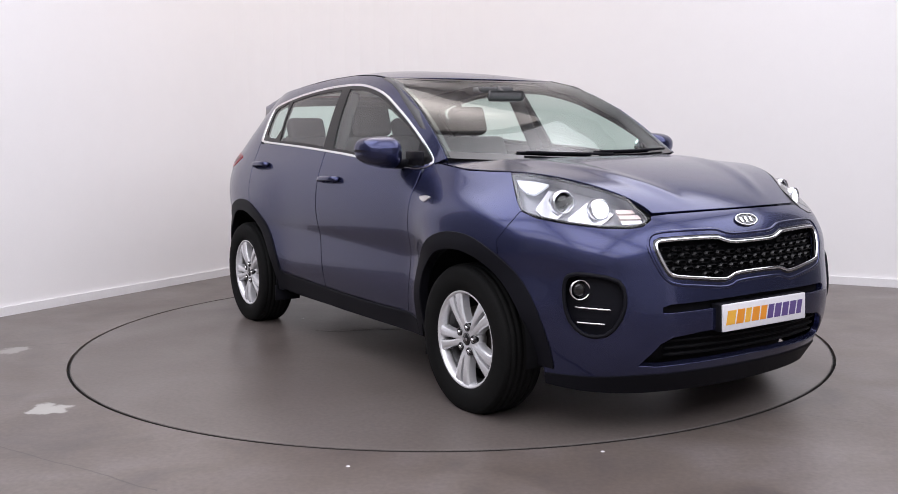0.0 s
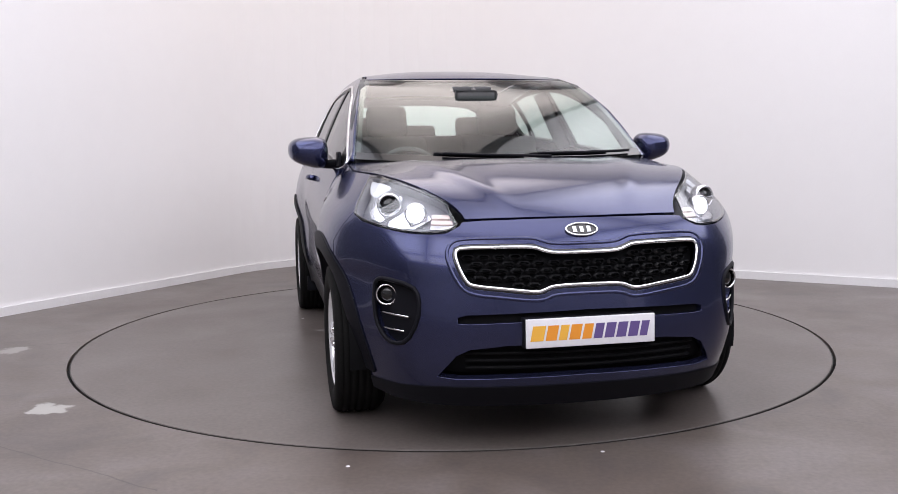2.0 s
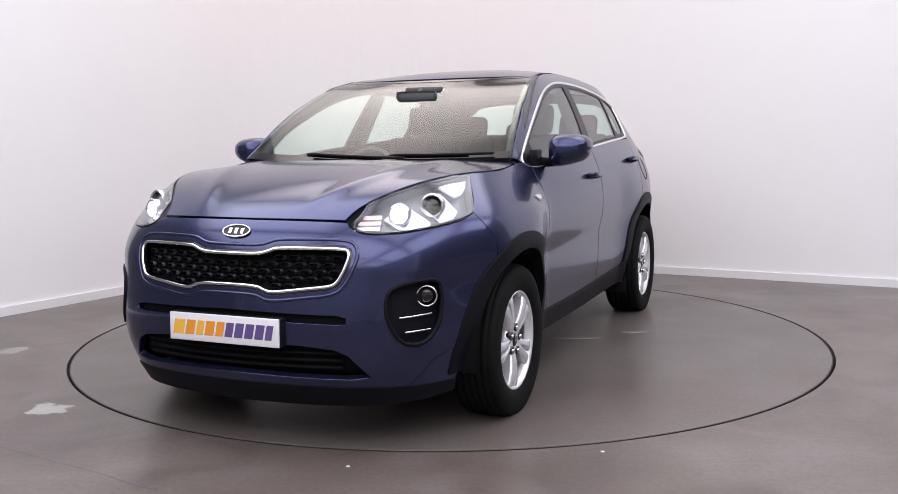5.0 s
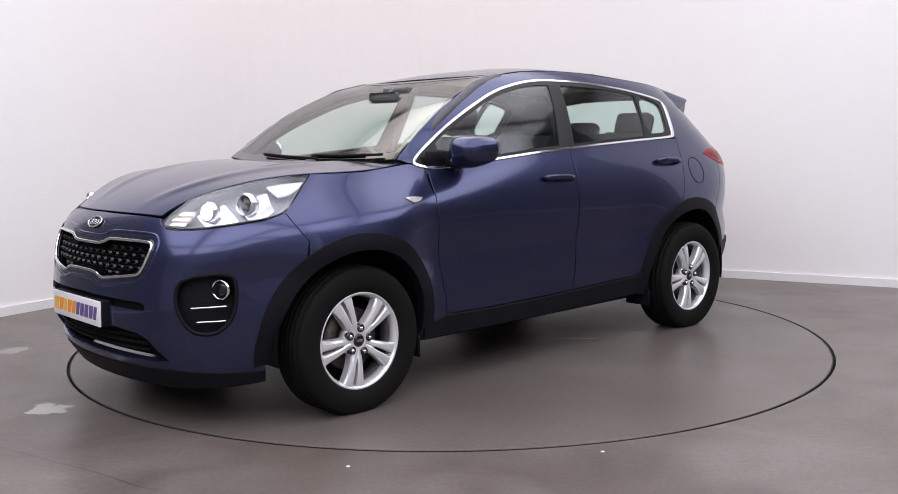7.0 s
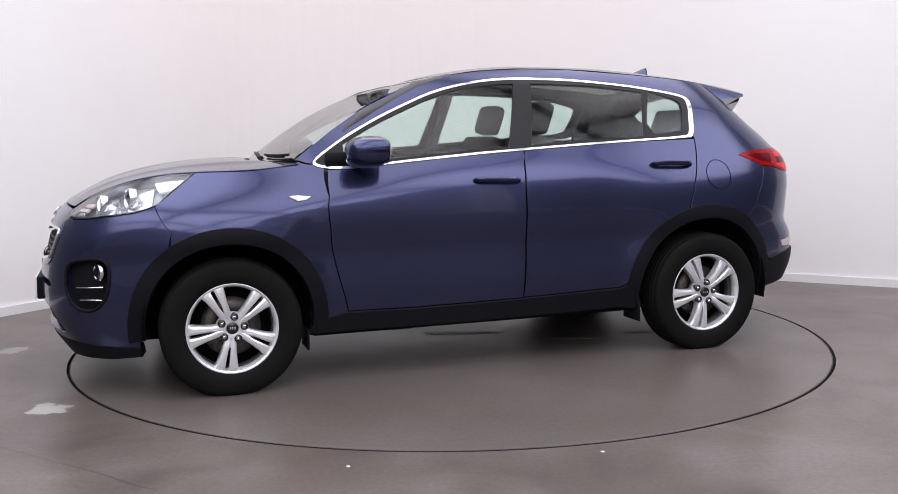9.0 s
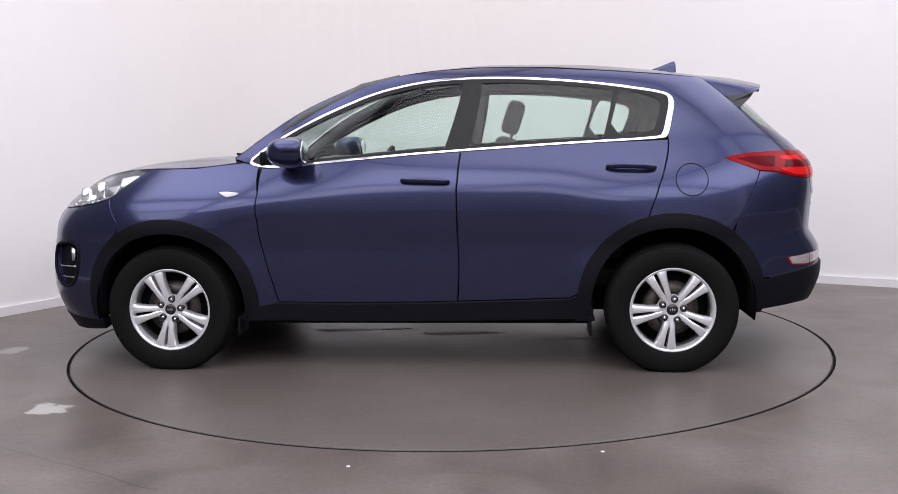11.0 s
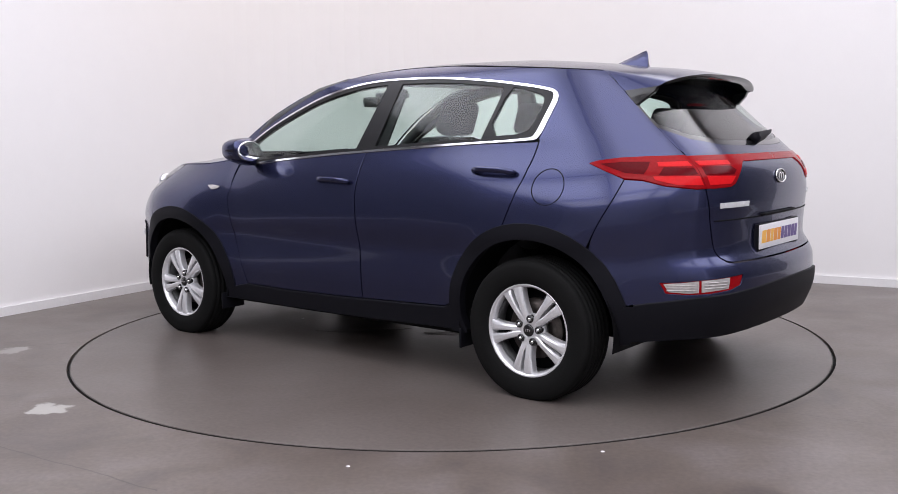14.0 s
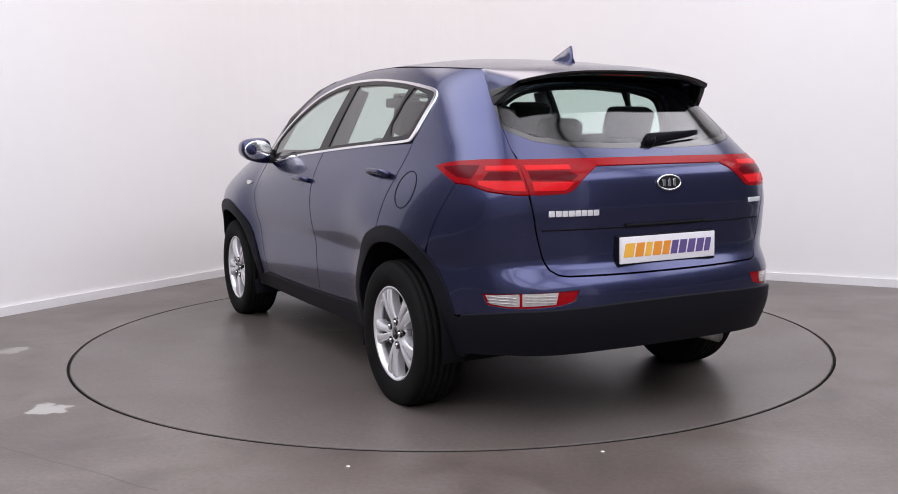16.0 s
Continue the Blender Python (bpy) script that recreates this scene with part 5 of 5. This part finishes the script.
def make_wheel():
    """A five double-spoke alloy wheel; its outer face looks along +y."""
    wheel = new("wheel")
    wheel.parent = car
    bm = bmesh.new()
    R0 = wheel_R
    prof = [(.205, -.175), (.22, -.195), (.27, -.207), (.31, -.203), (R0 - .012, -.185), (R0 - .003, -.165)]
    for k in range(5):
        y0 = -.165 + k * .031
        prof += [(R0, y0 + .004), (R0, y0 + .022), (R0 - .007, y0 + .024), (R0 - .007, y0 + .029)]
    prof += [(R0 - .003, -.008), (R0 - .012, .008), (.325, .014), (.30, .019), (.27, .020), (.245, .016), (.225, .006), (.214, -.004), (.205, -.02)]
    lathe(bm, prof, 72)
    bmesh.ops.delete(bm, geom=[f for f in bm.faces if len(f.verts) > 4], context="FACES")
    for v in bm.verts:
        v.co.z = max(v.co.z, -HUB_Z + .001)
    part("tyre", bm, RUBBER, wheel, "black rubber tyre")
    bm = bmesh.new()
    lathe(bm, [(.218, -.045), (.222, -.008), (.2235, .002), (.219, .005), (.213, .002), (.206, -.010), (.200, -.03), (.200, -.045)], 72, True)
    part("rim", bm, ALLOY, wheel, "silver alloy rim")
    # barrel's colour carries the shade seen between the spokes
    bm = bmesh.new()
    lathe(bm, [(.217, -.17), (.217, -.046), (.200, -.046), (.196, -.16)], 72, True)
    part("rim_barrel", bm, ALLOYSHADE, wheel, "inner barrel of the rim, alloy darkened as if in shade")
    # added dark disc stands in for the shade behind the spokes
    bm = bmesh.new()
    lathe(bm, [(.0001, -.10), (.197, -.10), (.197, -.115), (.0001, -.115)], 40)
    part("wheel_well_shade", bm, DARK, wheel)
    bm = bmesh.new()
    lathe(bm, [(.055, -.075), (.145, -.075), (.145, -.095), (.055, -.095)], 40, True)
    part("brake_disc", bm, SHADESTEEL, wheel, "dull steel brake disc darkened as if in shade")
    bm = bmesh.new()
    lathe(bm, [(.0001, -.012), (.030, -.012), (.034, -.008), (.052, -.012), (.072, -.020), (.080, -.035), (.075, -.07), (.0001, -.07)], 48)
    part("hub", bm, ALLOY, wheel, "silver alloy hub")
    for k in range(5):
        ang = math.radians(-8 + 72 * k)
        # each spoke is a pair of bars that join near the hub and flare into the rim, with a narrow slot between them
        for sg in (1, -1):
            bm = bmesh.new()
            rows = []
            for r in np.linspace(.040, .2135, 15):
                inn, out = float(SLOT_IN(r)), float(SPOKE_OUT(r))
                wd = out - inn
                y = float(SPOKE_Y(r))
                section = ((inn, y - .045), (inn, y - .004), (inn + .22 * wd, y), (inn + .62 * wd, y - .001), (inn + .88 * wd, y - .005), (out, y - .013), (out, y - .050))
                rows.append([bm.verts.new((r, yy, sg * o)) for o, yy in section])
            for a, b in zip(rows, rows[1:]):
                for q in range(7):
                    bm.faces.new((a[q], a[(q + 1) % 7], b[(q + 1) % 7], b[q]))
            bm.faces.new(rows[0]); bm.faces.new(rows[-1][::-1])
            bmesh.ops.transform(bm, matrix=Matrix.Rotation(-ang, 4, "Y"), verts=bm.verts)
            part("spoke", bm, ALLOY, wheel, smooth=False)
        # nut in its dark seat between two spokes
        an = ang + math.radians(36)
        bm = bmesh.new()
        lathe(bm, [(.0001, .004), (.006, .003), (.0090, -.002), (.0090, -.03), (.0001, -.03)], 6)
        bmesh.ops.translate(bm, vec=(.057 * math.cos(an), .0, .057 * math.sin(an)), verts=bm.verts)
        part("wheel_nut", bm, CHROME, wheel)
        bm = bmesh.new()
        lathe(bm, [(.0110, -.005), (.0185, -.004), (.0195, -.03), (.0110, -.03)], 16, True)
        bmesh.ops.translate(bm, vec=(.057 * math.cos(an), .0, .057 * math.sin(an)), verts=bm.verts)
        part("nut_seat", bm, GLOSSBLACK, wheel)
    bm = bmesh.new()
    lathe(bm, [(.0001, -.004), (.024, -.005), (.029, -.009), (.029, -.02), (.0001, -.02)], 32)
    cap = part("centre_cap", bm, GLOSSBLACK, wheel, "black centre cap")
    for k in (-1, 0, 1):
        bm = bmesh.new()
        box(bm, k * .011, -.0035, 0, .006, .002, .012, .0005)
        part("cap_bar", bm, SATIN, cap)
    return wheel


WHEEL_Y = .905
wheel = make_wheel()
wheel.matrix_basis = pose(AXLE, WHEEL_Y, HUB_Z)
for x, y, turn in ((-AXLE, WHEEL_Y + .004, 0), (AXLE, -WHEEL_Y, 180), (-AXLE, -WHEEL_Y - .004, 180)):
    copy_thing(wheel, pose(x, y, HUB_Z, 0, 0, turn))

# wheel housings and underbody
for x in (AXLE, -AXLE):
    for sgn in (1, -1):
        bm = bmesh.new()
        r = .418 if x > 0 else .434
        a = [bm.verts.new((x + r * math.cos(t), sgn * .875, .34 + r * math.sin(t))) for t in np.linspace(math.radians(-10), math.radians(190), 31)]
        b = [bm.verts.new((v.co.x, sgn * .55, v.co.z)) for v in a]
        for k in range(30):
            bm.faces.new((a[k], a[k + 1], b[k + 1], b[k]))
        bm.faces.new(b)
        part("wheel_housing", bm, DARK, car, "black wheel-housing liner")
bm = bmesh.new()
box(bm, 0, 0, .30, 1.88, 1.60, .14, .03)
part("underbody", bm, DARK, car, "dark underbody")
bm = bmesh.new()
box(bm, 1.72, 0, .34, .44, 1.06, .24, .05)
part("front_undertray", bm, DARK, car)
bm = bmesh.new()
box(bm, 1.335, 0, .42, .80, 1.08, .30, .03)
box(bm, -1.335, 0, .42, .86, 1.08, .30, .03)
part("subframe", bm, DARK, car)
bm = bmesh.new()
box(bm, -1.84, 0, .40, .40, 1.10, .20, .05)
part("rear_undertray", bm, DARK, car)
bm = bmesh.new()
tube(bm, [(-1.2, -.35, .30), (-1.7, -.45, .29), (-2.0, -.48, .28)], .03, sides=10)
part("exhaust_pipe", bm, STEEL, car, "dull steel exhaust")
for x, zz in ((.965, .25), (-.915, .25)):
    for sgn in (1, -1):
        bm = bmesh.new()
        box(bm, x, sgn * .80, .235, .012, .17, .10, .004)
        part("mud_flap", bm, CLAD, car, "short black mud flap")

# ---- car: mirrors, handles, marker lamps ----
for sgn in (1, -1):
    bm = bmesh.new()
    bmesh.ops.create_uvsphere(bm, u_segments=32, v_segments=20, radius=1.0)
    for v in bm.verts:
        x, y, z = v.co
        q = (abs(x)**2.6 + abs(y)**3.2 + abs(z)**2.8) ** (-1 / 2.8)
        x, y, z = x * q, y * q, z * q
        # flat glass face to the rear, bulging nose, tapering outwards and down
        x = x * .140 if x > 0 else x * .060
        zz = z * (.076 - .010 * y) + .004 * y
        v.co = (x - .018 * y, y * .101, zz - (.020 if z < 0 else 0) * (-y) * 0.6)
    for v in bm.verts:
        v.co = Vector((v.co.x + .622, (v.co.y + .953) * sgn, v.co.z + 1.165))
    mirror = part("door_mirror", bm, PAINT, car, "blue door-mirror housing")
    bm = bmesh.new()
    lathe(bm, [(.0001, .003), (.9, .003), (1.0, 0), (1.0, -.02), (.0001, -.02)], 32)
    for v in bm.verts:
        v.co = Vector((.561 - v.co.y * .3, (v.co.x * .087 + .953) * sgn, v.co.z * .060 + 1.165))
    part("mirror_glass", bm, CHROME, mirror, "mirror glass")
    bm = bmesh.new()
    tube(bm, [(.70, .79 * sgn, 1.105), (.68, .84 * sgn, 1.100), (.65, .90 * sgn, 1.103), (.63, .95 * sgn, 1.115)], .030, sides=12, flat=.6)
    part("mirror_arm", bm, CLAD, mirror, "black mirror arm")
    bm = bmesh.new()
    box(bm, .76, .806 * sgn, 1.128, .16, .016, .075, .006, seg=1)
    part("mirror_base", bm, CLAD, mirror, "black mirror base")
    for hx, hz in ((-.055, .998), (-1.120, 1.058)):
        bm = bmesh.new()
        path = []
        for t in np.linspace(-1, 1, 15):
            p, n = inwards(on_side, [U(hx + t * .118, hz + .002 + .004 * t)], .036 - .030 * abs(t)**5)
            path.append((p[0][0], p[0][1] * sgn, p[0][2]))
        tube(bm, path, .0175, sides=12, flat=.75)
        handle = part("door_handle", bm, PAINT, (doors_f if hx > -.5 else doors_r)[0 if sgn > 0 else 1], "blue door handle")
        # cup behind the handle
        cup = [U(hx + .008 + .045 * math.cos(a), hz - .008 + .027 * math.sin(a)) for a in np.linspace(0, math.tau, 21)[:-1]]
        d = sheet(on_side, cup, off=.0012, skirt=0, step=.015)
        d = d if sgn > 0 else mirrored(d)
        solid("handle_cup", d[0], d[1], PAINT, handle, "blue hand recess", d[2])
    # side repeater
    rep = [U(.935, .950), U(.955, .937), U(1.0, .930), U(1.042, .954), U(1.0, .957)]
    d = sheet(on_side, rep, off=.006, skirt=.008, step=.015)
    d = d if sgn > 0 else mirrored(d)
    solid("side_repeater", d[0], d[1], CLEARLENS, car, "small clear side repeater lamp", d[2])

# ---- car: cabin ----
def seat_back(name, x, y, w, h, lean, z0=.62, thick=.13):
    bm = bmesh.new()
    box(bm, 0, 0, h / 2, thick, w, h, .05, pose(x, y, z0, 0, -lean, 0), seg=4)
    return part(name, bm, CLOTH, car, "charcoal cloth seat back")
def headrest(parent, x, y, z, lean, w=.26, h=.19):
    bm = bmesh.new()
    box(bm, 0, 0, 0, .10, w, h, .045, pose(x, y, z, 0, -lean, 0), seg=4)
    hr = part("headrest", bm, CLOTH, parent, "charcoal cloth headrest")
    for s in (-.05, .05):
        bm = bmesh.new()
        tube(bm, [(x + .035, y + s, z - .17), (x, y + s, z - .06)], .006, sides=8)
        part("headrest_post", bm, SATIN, hr)
for y in (.37, -.37):
    back = seat_back("front_seat", -.27, y, .50, .64, 20)
    headrest(back, -.515, y, 1.335, 18)
    bm = bmesh.new()
    box(bm, .02, y, .60, .54, .50, .16, .05, seg=3)
    part("seat_cushion", bm, CLOTH, back, "charcoal cloth seat cushion")
rear = seat_back("rear_seat", -1.10, 0, 1.30, .60, 24, .68)
for y in (.42, -.42):
    headrest(rear, -1.385, y, 1.295, 20, .27, .16)
headrest(rear, -1.37, 0, 1.255, 20, .24, .12)
bm = bmesh.new()
box(bm, -.85, 0, .64, .52, 1.30, .16, .05, seg=3)
part("rear_cushion", bm, CLOTH, rear, "charcoal cloth rear bench")
bm = bmesh.new()
box(bm, .78, 0, 1.00, .46, 1.46, .17, .06, seg=3)
box(bm, .62, -.37, 1.075, .22, .40, .09, .04, seg=3)
dash = part("dashboard", bm, TRIMGREY, car, "dark grey moulded dashboard")
bm = bmesh.new()
m = pose(.36, -.37, 1.00, 0, 64, 0)
tube(bm, [m @ Vector((.185 * math.cos(a), .185 * math.sin(a), 0)) for a in np.linspace(0, math.tau, 37)[:-1]], .016, True, 10)
wheel_s = part("steering_wheel", bm, TRIMGREY, dash, "dark steering wheel")
bm = bmesh.new()
box(bm, 0, 0, 0, .12, .34, .03, .012, m)
part("steering_boss", bm, TRIMGREY, wheel_s)
bm = bmesh.new()
box(bm, .43, 0, 1.458, .012, .24, .062, .02)
tube(bm, [(.43, 0, 1.47), (.36, 0, 1.50)], .012)
part("rear_view_mirror", bm, TRIMGREY, car, "dark rear-view mirror")
bm = bmesh.new()
box(bm, .30, 0, 1.500, .10, .22, .03, .01)
part("roof_console", bm, TRIMGREY, car)
# door cards, floor tub, roof lining, parcel shelf
for sgn in (1, -1):
    d = sheet(on_side, surf([(.80, 1.06), (.80, .42), (-.80, .42), (-.93, .78), (-1.05, .87), (-1.26, .90), (-1.28, 1.19), (-.25, 1.14), (.45, 1.09)]), off=-.06, skirt=0, step=.08)
    d = d if sgn > 0 else mirrored(d)
    solid("door_card", d[0], d[1], TRIMGREY, car, "dark grey inner door lining", d[2])
    bm = bmesh.new()
    tube(bm, [(-.24, .745 * sgn, 1.15), (-.30, .60 * sgn, 1.50)], .045, sides=8, flat=.5)
    part("centre_pillar", bm, TRIMGREY, car, "grey centre pillar lining")
    bm = bmesh.new()
    tube(bm, [(.93, .735 * sgn, 1.115), (.62, .695 * sgn, 1.345), (.30, .62 * sgn, 1.50), (.10, .585 * sgn, 1.545)], .030, sides=8)
    part("screen_pillar", bm, TRIMGREY, car, "grey windscreen pillar lining")
    bm = bmesh.new()
    box(bm, -1.62, .64 * sgn, 1.02, .50, .12, .34, .04)
    part("boot_lining", bm, TRIMGREY, car)
patch("roof_lining", roof_loft, -.93, .93, .03, .95, 21, 21, LINING, "pale roof lining", off=-.035, skirt=0)
bm = bmesh.new()
box(bm, -.35, 0, .47, 2.5, 1.45, .10, .02)
part("cabin_floor", bm, DARK, car)
lining = sym([R(0, 1.160), R(.5, 1.160), RS(-1.97, 1.160), RS(-1.70, 1.18), RS(-1.42, 1.19), RS(-1.42, .75), RS(-1.80, .75), R(.6, .72), R(0, .72)])
panel("tailgate_lining", sheet(on_rear, lining, off=-.055, skirt=0, step=.08), TRIMGREY, car, "dark grey boot and tailgate lining")
bm = bmesh.new()
box(bm, -1.62, 0, 1.10, .55, 1.20, .03, .01)
part("parcel_shelf", bm, TRIMGREY, car, "dark parcel shelf")


# ---- what turns ----
TURN_X, TURN_Y = -0.112, -0.046
TURNS = [(0.0, -57.19), (0.5, -60.71), (1.0, -66.24), (1.5, -72.0), (2.0, -77.95), (2.5, -83.85), (3.0, -89.8), (3.5, -95.70), (4.0, -101.65), (4.5, -107.55), (5.0, -113.5), (6.25, -128.2),
         (7.5, -142.95), (8.0, -148.95), (8.5, -154.8), (9.0, -160.7), (10.25, -175.4), (11.5, -190.05), (12.0, -195.75), (12.5, -201.4), (13.0, -207.1), (13.5, -212.85), (14.0, -218.65), (14.5, -224.4), (15.0, -230.2), (15.5, -236.0), (16.0, -241.95)]


def motions():
    rows = []
    for t, deg in TURNS:
        m = pose(0, 0, 0, 0, 0, deg)
        rows.append((t, m @ Matrix.Translation((-TURN_X, -TURN_Y, 0))))
    walk(car, rows)
    walk(turntable, [(t, pose(0, 0, 0, 0, 0, deg)) for t, deg in TURNS])


motions()
